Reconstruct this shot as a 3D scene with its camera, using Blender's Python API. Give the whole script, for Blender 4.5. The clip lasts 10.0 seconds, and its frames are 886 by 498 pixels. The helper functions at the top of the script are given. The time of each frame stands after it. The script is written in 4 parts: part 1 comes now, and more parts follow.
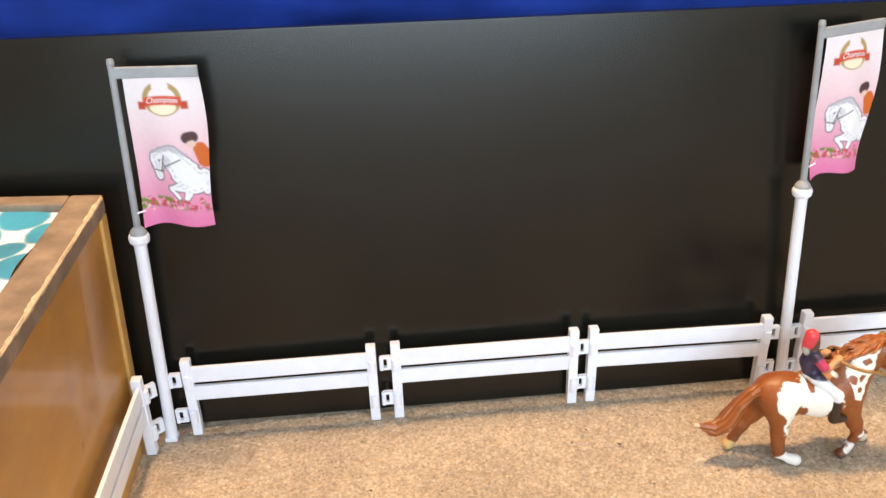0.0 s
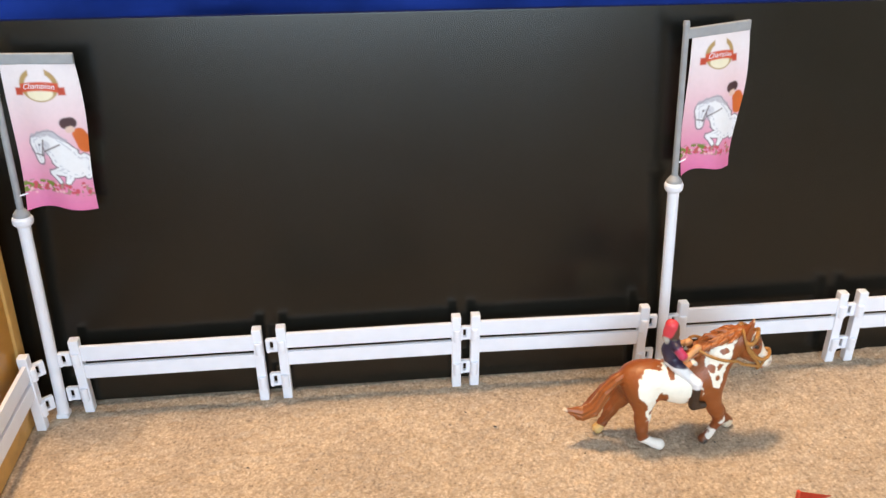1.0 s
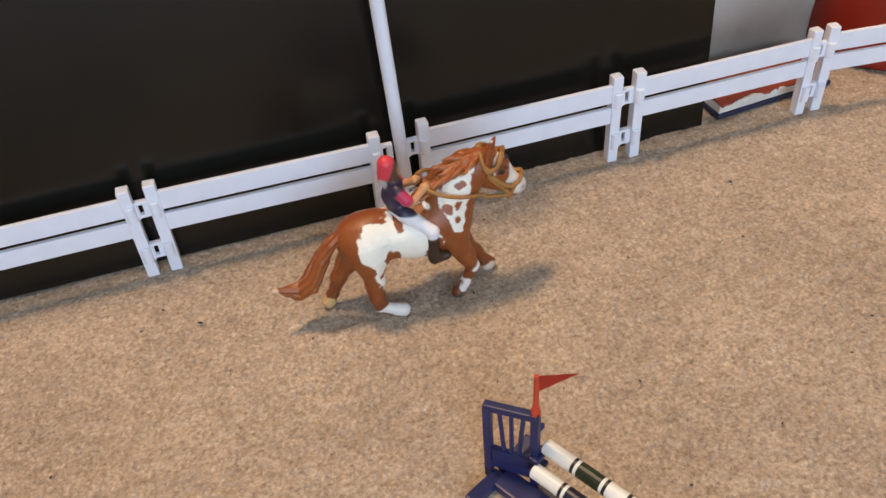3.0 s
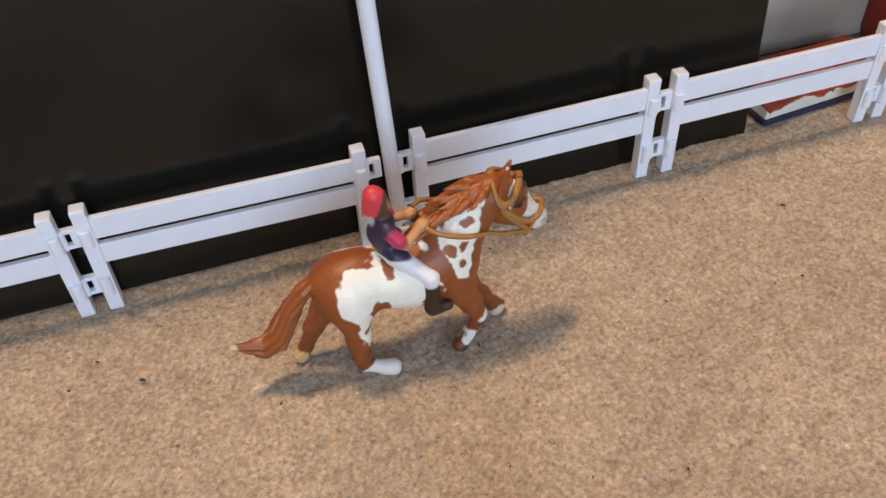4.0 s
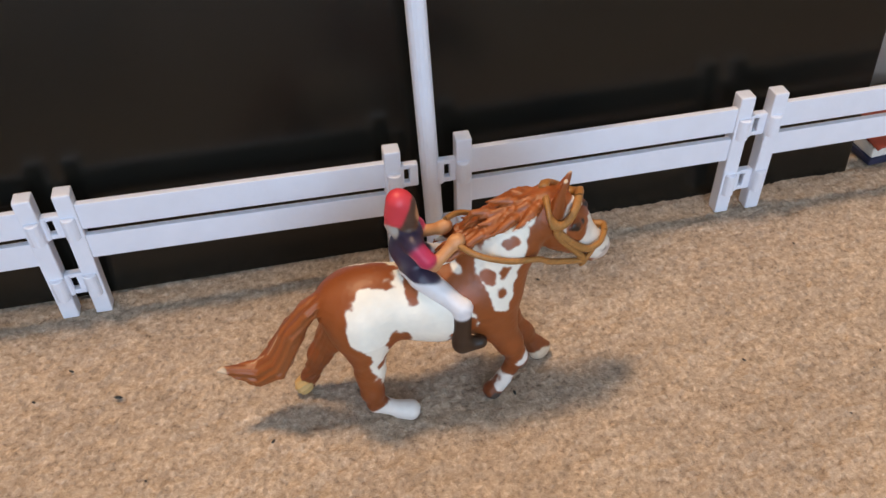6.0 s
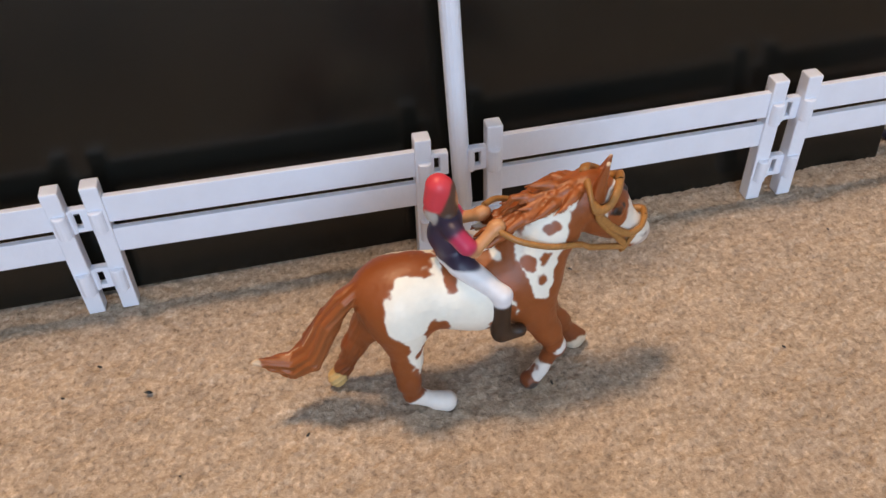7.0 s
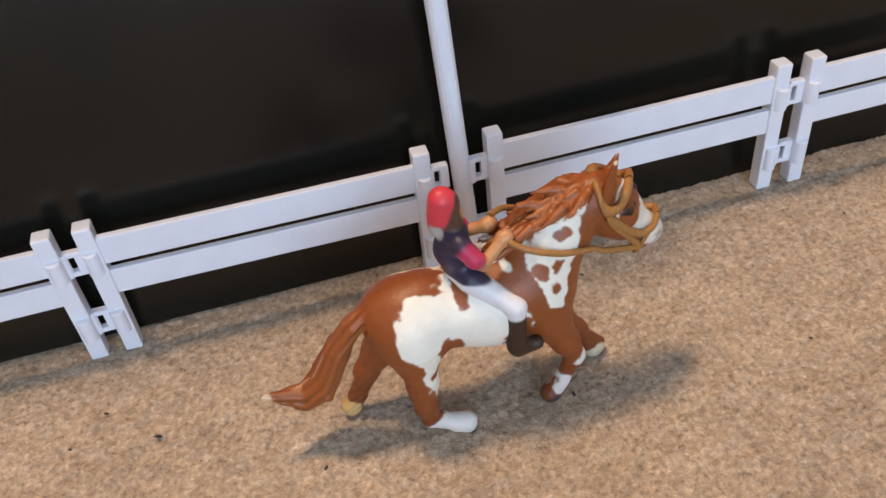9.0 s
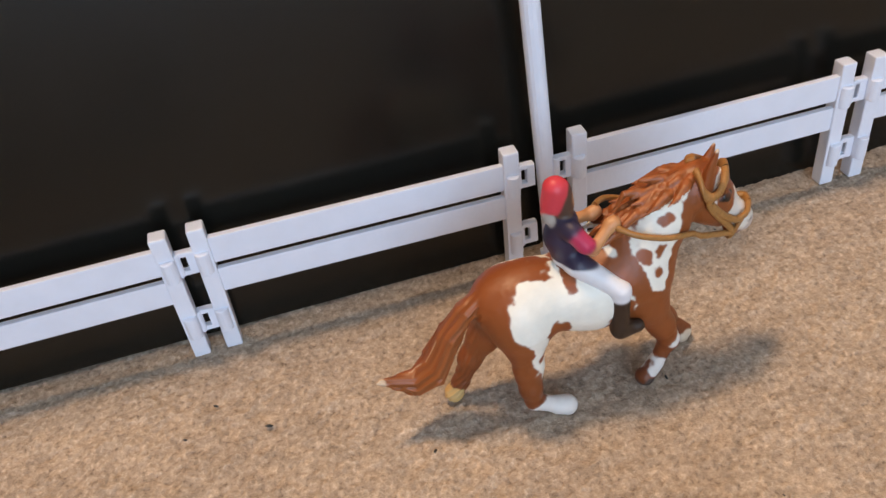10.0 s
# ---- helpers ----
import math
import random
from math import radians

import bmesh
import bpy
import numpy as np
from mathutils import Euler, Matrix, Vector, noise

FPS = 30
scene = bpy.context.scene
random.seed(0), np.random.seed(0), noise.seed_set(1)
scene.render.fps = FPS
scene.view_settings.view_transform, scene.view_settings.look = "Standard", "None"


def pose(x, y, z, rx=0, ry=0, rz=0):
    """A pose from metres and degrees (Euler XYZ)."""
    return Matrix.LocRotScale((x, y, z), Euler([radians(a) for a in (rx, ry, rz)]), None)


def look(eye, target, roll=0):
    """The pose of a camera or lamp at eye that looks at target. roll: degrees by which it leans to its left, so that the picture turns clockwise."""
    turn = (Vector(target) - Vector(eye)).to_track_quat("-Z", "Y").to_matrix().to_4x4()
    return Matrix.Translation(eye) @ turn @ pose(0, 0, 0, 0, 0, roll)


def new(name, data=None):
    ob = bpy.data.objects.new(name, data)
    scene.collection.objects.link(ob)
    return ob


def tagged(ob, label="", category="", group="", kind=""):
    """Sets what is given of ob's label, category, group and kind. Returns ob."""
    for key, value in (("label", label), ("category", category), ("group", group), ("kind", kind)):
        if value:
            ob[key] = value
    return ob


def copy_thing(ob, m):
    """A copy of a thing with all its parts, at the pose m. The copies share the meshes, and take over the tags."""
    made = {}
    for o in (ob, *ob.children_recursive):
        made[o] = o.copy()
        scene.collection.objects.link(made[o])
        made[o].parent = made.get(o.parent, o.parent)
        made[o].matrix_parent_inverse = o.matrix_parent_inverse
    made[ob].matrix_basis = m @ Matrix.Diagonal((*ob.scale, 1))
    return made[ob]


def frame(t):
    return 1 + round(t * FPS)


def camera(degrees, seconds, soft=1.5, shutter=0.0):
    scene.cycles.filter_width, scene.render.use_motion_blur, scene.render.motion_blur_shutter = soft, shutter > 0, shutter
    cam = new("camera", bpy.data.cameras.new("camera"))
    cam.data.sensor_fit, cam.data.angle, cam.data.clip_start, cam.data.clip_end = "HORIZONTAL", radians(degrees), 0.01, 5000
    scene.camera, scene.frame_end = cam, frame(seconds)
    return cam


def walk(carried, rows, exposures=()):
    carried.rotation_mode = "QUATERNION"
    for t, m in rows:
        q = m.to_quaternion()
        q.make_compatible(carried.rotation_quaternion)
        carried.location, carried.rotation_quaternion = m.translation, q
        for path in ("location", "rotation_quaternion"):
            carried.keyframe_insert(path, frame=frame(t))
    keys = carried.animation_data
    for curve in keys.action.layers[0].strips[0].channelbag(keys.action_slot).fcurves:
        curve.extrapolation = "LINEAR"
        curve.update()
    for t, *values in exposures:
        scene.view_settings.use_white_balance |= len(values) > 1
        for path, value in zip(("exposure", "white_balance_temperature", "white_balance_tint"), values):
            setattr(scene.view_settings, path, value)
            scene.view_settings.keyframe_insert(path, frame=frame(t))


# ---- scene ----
cam = camera(54.7, 10.0)
PATH = [
    (0, (0.038, 0.078, 0.45), (0.173, 1.847, -0.473), -2.0),
    (0.5, (0.057, 0.073, 0.447), (0.186, 1.833, -0.494), -1.1),
    (1, (0.12, 0.054, 0.461), (0.281, 1.802, -0.498), -0.6),
    (1.5, (0.17, 0.043, 0.471), (0.337, 1.781, -0.504), -1.3),
    (1.8, (0.185, 0.033, 0.465), (0.356, 1.759, -0.53), -1.4),
    (2, (0.193, 0.034, 0.459), (0.355, 1.707, -0.625), -2.2),
    (2.2, (0.21, 0.032, 0.427), (0.356, 1.661, -0.724), -4.2),
    (2.5, (0.228, 0.082, 0.441), (0.421, 1.558, -0.894), -5.6),
    (2.8, (0.251, 0.137, 0.414), (0.559, 1.589, -0.926), -4.6),
    (3, (0.268, 0.185, 0.389), (0.636, 1.618, -0.957), -4.8),
    (3.2, (0.277, 0.216, 0.373), (0.666, 1.638, -0.979), -4.4),
    (4.3, (0.289, 0.298, 0.337), (0.677, 1.664, -1.071), -2.3),
    (4.5, (0.29, 0.305, 0.325), (0.693, 1.683, -1.067), -1.1),
    (5, (0.294, 0.323, 0.316), (0.668, 1.711, -1.074), -1.1),
    (5.5, (0.301, 0.331, 0.287), (0.637, 1.736, -1.097), -0.5),
    (5.7, (0.308, 0.328, 0.294), (0.61, 1.758, -1.07), -0.7),
    (6.8, (0.293, 0.333, 0.302), (0.579, 1.794, -1.033), -2.5),
    (7, (0.292, 0.333, 0.291), (0.577, 1.786, -1.054), -2.4),
    (7.5, (0.291, 0.323, 0.277), (0.562, 1.783, -1.063), -5.1),
    (8, (0.272, 0.328, 0.286), (0.542, 1.794, -1.048), -6.7),
    (8.5, (0.268, 0.332, 0.292), (0.546, 1.801, -1.037), -7.2),
    (9, (0.293, 0.342, 0.283), (0.574, 1.821, -1.034), -7.1),
    (9.5, (0.295, 0.335, 0.292), (0.592, 1.851, -0.978), -8.1),
    (10, (0.248, 0.331, 0.289), (0.54, 1.846, -0.984), -8.1),
]
walk(cam, [(t, look(eye, target, roll)) for t, eye, target, roll in PATH],
     exposures=[(0.0, 0.78, 7700, 10), (0.7, 0.64, 7700, 10), (1.0, 0.62, 7500, 10), (1.5, 0.63, 7300, 10), (2.0, 0.45, 7250, 10), (2.5, 0.08, 7000, 11), (3.0, 0.0, 6850, 12), (4.5, 0.0, 6800, 12), (7.0, 0.0, 6750, 13), (10.0, 0.0, 6750, 13)])

# ---- light ----
SUNLESS = bpy.data.worlds.new("world")
scene.world = SUNLESS
SUNLESS.use_nodes = True
wn = SUNLESS.node_tree
sky = wn.nodes.new("ShaderNodeTexSky")
sky.sky_type, sky.sun_disc, sky.sun_elevation, sky.sun_rotation = "NISHITA", False, radians(35), radians(200)
wn.links.new(sky.outputs[0], wn.nodes["Background"].inputs[0])
wn.nodes["Background"].inputs[1].default_value = 0.1

# warm ceiling lamp, above and a little behind the board
LAMP_AT = (-0.06, 0.99, 2.34)
bulb = bpy.data.lights.new("ceiling_bulb", "AREA")
bulb.shape, bulb.size = "DISK", 0.38
bulb.energy, bulb.color = 41.0, (1.0, 0.70, 0.425)
new("ceiling_bulb", bulb).matrix_world = pose(*LAMP_AT)
# daylight through the window behind the camera
pane_light = bpy.data.lights.new("window_daylight", "AREA")
pane_light.shape, pane_light.size, pane_light.size_y = "RECTANGLE", 1.65, 1.7
pane_light.energy, pane_light.color = 51.5, (0.48, 0.72, 1.0)
new("window_daylight", pane_light).matrix_world = pose(0.25, -1.83, 1.10, 90, 0, 0)


# ---- materials ----
def mat(name, rough=0.5, metal=0.0, spec=0.5, coat=0.0):
    m = bpy.data.materials.new(name)
    m.use_nodes = True
    b = m.node_tree.nodes["Principled BSDF"]
    b.inputs["Roughness"].default_value = rough
    b.inputs["Metallic"].default_value = metal
    b.inputs["Specular IOR Level"].default_value = spec
    b.inputs["Coat Weight"].default_value = coat
    return m, m.node_tree, b


def node(nt, kind, **sets):
    n = nt.nodes.new(kind)
    for k, v in sets.items():
        n.inputs[k].default_value = v
    return n


def coords(nt, scale=(1, 1, 1)):
    tc, mp = nt.nodes.new("ShaderNodeTexCoord"), nt.nodes.new("ShaderNodeMapping")
    mp.inputs["Scale"].default_value = scale
    nt.links.new(tc.outputs["Object"], mp.inputs["Vector"])
    return mp.outputs["Vector"]


def noise_out(nt, vec, scale, detail=3.0, rough=0.55):
    n = node(nt, "ShaderNodeTexNoise", Scale=scale, Detail=detail, Roughness=rough)
    nt.links.new(vec, n.inputs["Vector"])
    return n.outputs["Fac"]


def ramp(nt, fac, stops):
    r = nt.nodes.new("ShaderNodeValToRGB")
    while len(r.color_ramp.elements) < len(stops):
        r.color_ramp.elements.new(0.5)
    for e, (p, c) in zip(r.color_ramp.elements, stops):
        e.position, e.color = p, (*c, 1)
    nt.links.new(fac, r.inputs["Fac"])
    return r.outputs["Color"]


def mixed(nt, fac, a, b, how="MIX"):
    m = nt.nodes.new("ShaderNodeMix")
    m.data_type, m.blend_type = "RGBA", how
    for sock, v in ((m.inputs[0], fac), (m.inputs[6], a), (m.inputs[7], b)):
        if isinstance(v, (int, float)):
            sock.default_value = v
        elif isinstance(v, tuple):
            sock.default_value = (*v, 1)
        else:
            nt.links.new(v, sock)
    return m.outputs[2]


def bump(nt, b, height, strength, distance):
    n = node(nt, "ShaderNodeBump", Strength=strength, Distance=distance)
    nt.links.new(height, n.inputs["Height"])
    nt.links.new(n.outputs["Normal"], b.inputs["Normal"])


def simple(name, colour, rough=0.45, vary=0.12, scale=120.0, relief=0.15, relief_scale=900.0, spec=0.5, coat=0.0, dist=0.0004):
    """A plain surface with slight mottling, uneven gloss and fine relief."""
    m, nt, b = mat(name, rough, 0.0, spec, coat)
    v = coords(nt)
    n1 = noise_out(nt, v, scale)
    dark = tuple(c * (1 - vary) for c in colour)
    light = tuple(min(1, c * (1 + vary)) for c in colour)
    nt.links.new(ramp(nt, n1, [(0.3, dark), (0.7, light)]), b.inputs["Base Color"])
    n2 = noise_out(nt, v, relief_scale)
    mr = node(nt, "ShaderNodeMapRange")
    mr.inputs["To Min"].default_value, mr.inputs["To Max"].default_value = max(0.02, rough - 0.08), min(1, rough + 0.1)
    nt.links.new(n1, mr.inputs["Value"])
    nt.links.new(mr.outputs["Result"], b.inputs["Roughness"])
    bump(nt, b, n2, relief, dist)
    return m


def painted(name, rough=0.45, relief=0.2, relief_scale=700.0, dist=0.0004, spec=0.5, grain=0.06):
    """A surface whose colours are the mesh's own paint pattern."""
    m, nt, b = mat(name, rough, 0.0, spec)
    at = nt.nodes.new("ShaderNodeAttribute")
    at.attribute_name = "paint"
    v = coords(nt)
    g = ramp(nt, noise_out(nt, v, 260.0), [(0.3, (1 - grain * 2,) * 3), (0.7, (1.0,) * 3)])
    nt.links.new(mixed(nt, 1.0, at.outputs["Color"], g, "MULTIPLY"), b.inputs["Base Color"])
    bump(nt, b, noise_out(nt, v, relief_scale), relief, dist)
    return m


# carpet: short beige pile with darker and paler tufts
CARPET, nt, b = mat("carpet", 0.95, 0, 0.1)
v = coords(nt)
fine = noise_out(nt, v, 420.0, 3.0, 0.7)
broad = noise_out(nt, v, 14.0, 3.0)
tuft = nt.nodes.new("ShaderNodeTexVoronoi")
tuft.inputs["Scale"].default_value = 430.0
nt.links.new(v, tuft.inputs["Vector"])
base = ramp(nt, fine, [(0.26, (0.22, 0.163, 0.122)), (0.42, (0.41, 0.323, 0.25)), (0.58, (0.51, 0.41, 0.322)), (0.74, (0.69, 0.585, 0.48))])
cell = ramp(nt, tuft.outputs["Color"], [(0.0, (0.64, 0.635, 0.64)), (0.4, (0.98, 0.98, 0.98)), (1.0, (1.21, 1.20, 1.18))])
base = mixed(nt, 0.75, base, cell, "MULTIPLY")
base = mixed(nt, 1.0, base, ramp(nt, broad, [(0.3, (0.86, 0.85, 0.85)), (0.7, (1.06, 1.05, 1.03))]), "MULTIPLY")
mottle = noise_out(nt, v, 95.0, 2.0)
base = mixed(nt, 1.0, base, ramp(nt, mottle, [(0.3, (0.88, 0.875, 0.87)), (0.7, (1.07, 1.06, 1.05))]), "MULTIPLY")
nt.links.new(base, b.inputs["Base Color"])
bump(nt, b, fine, 0.7, 0.0017)

# board: black semi-gloss laminate with faint scuffs
BOARD, nt, b = mat("black_laminate", 0.28, 0, 0.42)
v = coords(nt)
nt.links.new(ramp(nt, noise_out(nt, v, 9.0, 5.0), [(0.3, (0.0036, 0.0037, 0.0028)), (0.7, (0.0062, 0.0064, 0.0048))]), b.inputs["Base Color"])
nt.links.new(ramp(nt, noise_out(nt, v, 22.0, 6.0), [(0.3, (0.235,) * 3), (0.7, (0.26,) * 3)]), b.inputs["Roughness"])
bump(nt, b, noise_out(nt, coords(nt, (1, 1, 14)), 260.0), 0.03, 0.0004)

WHITE = simple("white_plastic", (0.795, 0.815, 0.90), 0.38, 0.03, 60.0, 0.25, 500.0)
GREY = simple("grey_plastic", (0.30, 0.31, 0.33), 0.4, 0.08)
NAVY = simple("navy_plastic", (0.012, 0.018, 0.085), 0.4, 0.2)
BLACK = simple("black_plastic", (0.012, 0.012, 0.012), 0.4, 0.2)
RED = simple("red_plastic", (0.55, 0.055, 0.025), 0.4, 0.1)
POLE_WHITE = simple("white_pole_paint", (0.78, 0.77, 0.72), 0.4, 0.04)
BAND_GREEN = simple("dark_green_paint", (0.012, 0.022, 0.010), 0.4, 0.15)
BAND_NAVY = simple("dark_navy_paint", (0.008, 0.010, 0.028), 0.4, 0.15)
FIGURE = painted("figurine_paint", 0.44, 0.12, 1400.0, 0.0002, 0.5, 0.03)
CLOTH = painted("printed_cloth", 0.6, 0.2, 2500.0, 0.0001, 0.3, 0.02)
TOWEL = painted("printed_fabric", 0.9, 0.5, 1500.0, 0.0005, 0.2, 0.05)
SHEET = simple("blue_sheet", (0.008, 0.035, 0.24), 0.9, 0.25, 18.0, 0.5, 1600.0, 0.15, 0, 0.0005)
PAINT = simple("cream_wall_paint", (0.72, 0.66, 0.56), 0.8, 0.05, 6.0, 0.3, 300.0, 0.2)
CEIL = simple("white_ceiling_paint", (0.8, 0.79, 0.76), 0.85, 0.03, 6.0, 0.3, 200.0, 0.2)
BIN_GREY = simple("grey_storage_plastic", (0.42, 0.39, 0.355), 0.45, 0.18, 16.0, 0.2, 200.0)
CARD = simple("tan_cardboard", (0.52, 0.37, 0.20), 0.8, 0.15, 14.0, 0.3, 300.0, 0.2)
BUCKET = simple("dark_red_plastic", (0.30, 0.022, 0.010), 0.35, 0.2, 20.0, 0.1, 200.0)
PAGES = simple("paper_edges", (0.72, 0.68, 0.62), 0.8, 0.1, 60.0, 0.5, 1500.0, 0.1)
COVER_RED = simple("worn_red_cover", (0.28, 0.045, 0.022), 0.6, 0.3, 70.0, 0.4, 400.0)
COVER_NAVY = simple("navy_cover", (0.014, 0.018, 0.05), 0.55, 0.2)
RIM = simple("worn_brown_rim", (0.25, 0.175, 0.125), 0.6, 0.35, 45.0, 0.5, 260.0, 0.3, 0, 0.0008)
CHIP = simple("bare_pale_wood", (0.62, 0.46, 0.30), 0.8, 0.2, 200.0, 0.5, 600.0)
EDGE_WOOD = simple("pale_wood_edge", (0.56, 0.32, 0.10), 0.5, 0.15, 60.0, 0.3, 300.0)
GLOW, nt, b = mat("lamp_glass", 0.4)
b.inputs["Emission Color"].default_value, b.inputs["Emission Strength"].default_value = (1, 0.8, 0.58, 1), 6.0
GLASS, nt, b = mat("window_glass", 0.02)
b.inputs["Transmission Weight"].default_value = 1.0

# varnished honey-brown wood, blotched and scratched
WOOD, nt, b = mat("honey_varnished_wood", 0.35, 0, 0.5, 0.2)
v = coords(nt, (1, 1, 1))
grain = noise_out(nt, coords(nt, (2, 1, 3)), 14.0, 6.0, 0.6)
blot = noise_out(nt, v, 11.0, 4.0)
base = ramp(nt, grain, [(0.25, (0.45, 0.20, 0.034)), (0.5, (0.50, 0.232, 0.044)), (0.75, (0.55, 0.27, 0.062))])
base = mixed(nt, 1.0, base, ramp(nt, blot, [(0.32, (0.72, 0.68, 0.66)), (0.6, (1.05, 1.05, 1.0))]), "MULTIPLY")
marks = ramp(nt, noise_out(nt, coords(nt, (3, 1, 1)), 60.0, 2.0), [(0.70, (1, 1, 1)), (0.78, (0.5, 0.42, 0.35))])
nt.links.new(mixed(nt, 0.6, base, marks, "MULTIPLY"), b.inputs["Base Color"])
nt.links.new(ramp(nt, blot, [(0.3, (0.28,) * 3), (0.7, (0.5,) * 3)]), b.inputs["Roughness"])
bump(nt, b, grain, 0.15, 0.001)


# ---- mesh helpers ----
def finish(name, bm, material, smooth=False):
    me = bpy.data.meshes.new(name)
    bm.to_mesh(me)
    bm.free()
    me.materials.append(material)
    for p in me.polygons:
        p.use_smooth = smooth
    return me


def part(name, bm, material, parent=None, label="", smooth=False):
    ob = new(name, finish(name, bm, material, smooth))
    ob.parent = parent
    return tagged(ob, label)


def holder(name, m, label, category, group="", kind=""):
    e = new(name)
    e.empty_display_size = 0.02
    e.matrix_basis = m
    return tagged(e, label, category, group, kind)


def box(sx, sy, sz, at=(0, 0, 0), bevel=0.0, m=None, into=None, seg=2):
    """A box of that size about its centre, with rounded edges."""
    bm = bmesh.new()
    bmesh.ops.create_cube(bm, size=1)
    bmesh.ops.scale(bm, vec=(sx, sy, sz), verts=bm.verts)
    if bevel:
        bmesh.ops.bevel(bm, geom=bm.edges[:], offset=bevel, segments=seg, affect="EDGES", profile=0.6)
    bmesh.ops.transform(bm, matrix=Matrix.Translation(at) @ (m or Matrix()), verts=bm.verts)
    return merge(bm, into)


def merge(bm, into):
    if into is None:
        return bm
    me = bpy.data.meshes.new("tmp")
    bm.to_mesh(me)
    bm.free()
    into.from_mesh(me)
    bpy.data.meshes.remove(me)
    return into


def lathe(profile, n=24, m=None, into=None):
    """Rings of (radius, z) about the z axis, closed at both ends."""
    bm = bmesh.new()
    rings = [[bm.verts.new((r * math.cos(2 * math.pi * i / n), r * math.sin(2 * math.pi * i / n), z)) for i in range(n)] for r, z in profile]
    for a, c in zip(rings, rings[1:]):
        for i in range(n):
            bm.faces.new((a[i], a[(i + 1) % n], c[(i + 1) % n], c[i]))
    bm.faces.new(rings[0][::-1])
    bm.faces.new(rings[-1])
    if m:
        bmesh.ops.transform(bm, matrix=m, verts=bm.verts)
    return merge(bm, into)


def between(a, b2):
    """The pose whose z axis runs from a to b2, with its origin at a."""
    a, b2 = Vector(a), Vector(b2)
    return Matrix.Translation(a) @ (b2 - a).to_track_quat("Z", "Y").to_matrix().to_4x4()


def rod(a, b2, r, n=10, r2=None, into=None):
    d = (Vector(b2) - Vector(a)).length
    return lathe([(r, 0), (r2 or r, d)], n, between(a, b2), into)


def grid_mesh(name, xyz, material, paint=None, smooth=True):
    """A sheet from an array of rows x columns x 3."""
    rows, cols = xyz.shape[:2]
    idx = np.arange(rows * cols).reshape(rows, cols)
    f = np.stack([idx[:-1, :-1], idx[:-1, 1:], idx[1:, 1:], idx[1:, :-1]], -1).reshape(-1, 4)
    return raw_mesh(name, xyz.reshape(-1, 3), f, material, None if paint is None else paint.reshape(-1, 3), smooth)


def raw_mesh(name, verts, faces, material, paint=None, smooth=True):
    me = bpy.data.meshes.new(name)
    me.from_pydata(verts.tolist(), [], faces.tolist())
    me.materials.append(material)
    if paint is not None:
        at = me.attributes.new("paint", "FLOAT_COLOR", "POINT")
        at.data.foreach_set("color", np.concatenate([paint, np.ones((len(paint), 1))], 1).astype(np.float32).ravel())
    me.polygons.foreach_set("use_smooth", np.full(len(me.polygons), smooth))
    me.update()
    return me


def value_noise(p, scale, seed=0):
    """Smooth noise in -1..1 at an array of points (n x 3)."""
    q = p * scale + 100.0 + seed * 17.3
    i = np.floor(q).astype(np.int64)
    f = q - i
    f = f * f * (3 - 2 * f)
    out = np.zeros(len(p))
    for dx in (0, 1):
        for dy in (0, 1):
            for dz in (0, 1):
                hsh = (i[:, 0] + dx) * 374761393 + (i[:, 1] + dy) * 668265263 + (i[:, 2] + dz) * 1274126177
                hsh = ((hsh ^ (hsh >> 13)) * 1103515245) & 0x7FFFFFFF
                wgt = (f[:, 0] if dx else 1 - f[:, 0]) * (f[:, 1] if dy else 1 - f[:, 1]) * (f[:, 2] if dz else 1 - f[:, 2])
                out += wgt * (((hsh >> 8) % 10007) / 5003.0 - 1)
    return out


def cone_dist(p, a, c, ra, rc):
    """Distance from points to a capsule whose radius runs from ra at a to rc at c."""
    a, c = np.array(a), np.array(c)
    d = c - a
    t = np.clip(((p - a) @ d) / max(d @ d, 1e-12), 0, 1)
    return np.linalg.norm(p - a - t[:, None] * d, axis=1) - (ra + (rc - ra) * t)


def melt(a, c, k):
    hh = np.clip(0.5 + 0.5 * (c - a) / k, 0, 1)
    return c + (a - c) * hh - k * hh * (1 - hh)


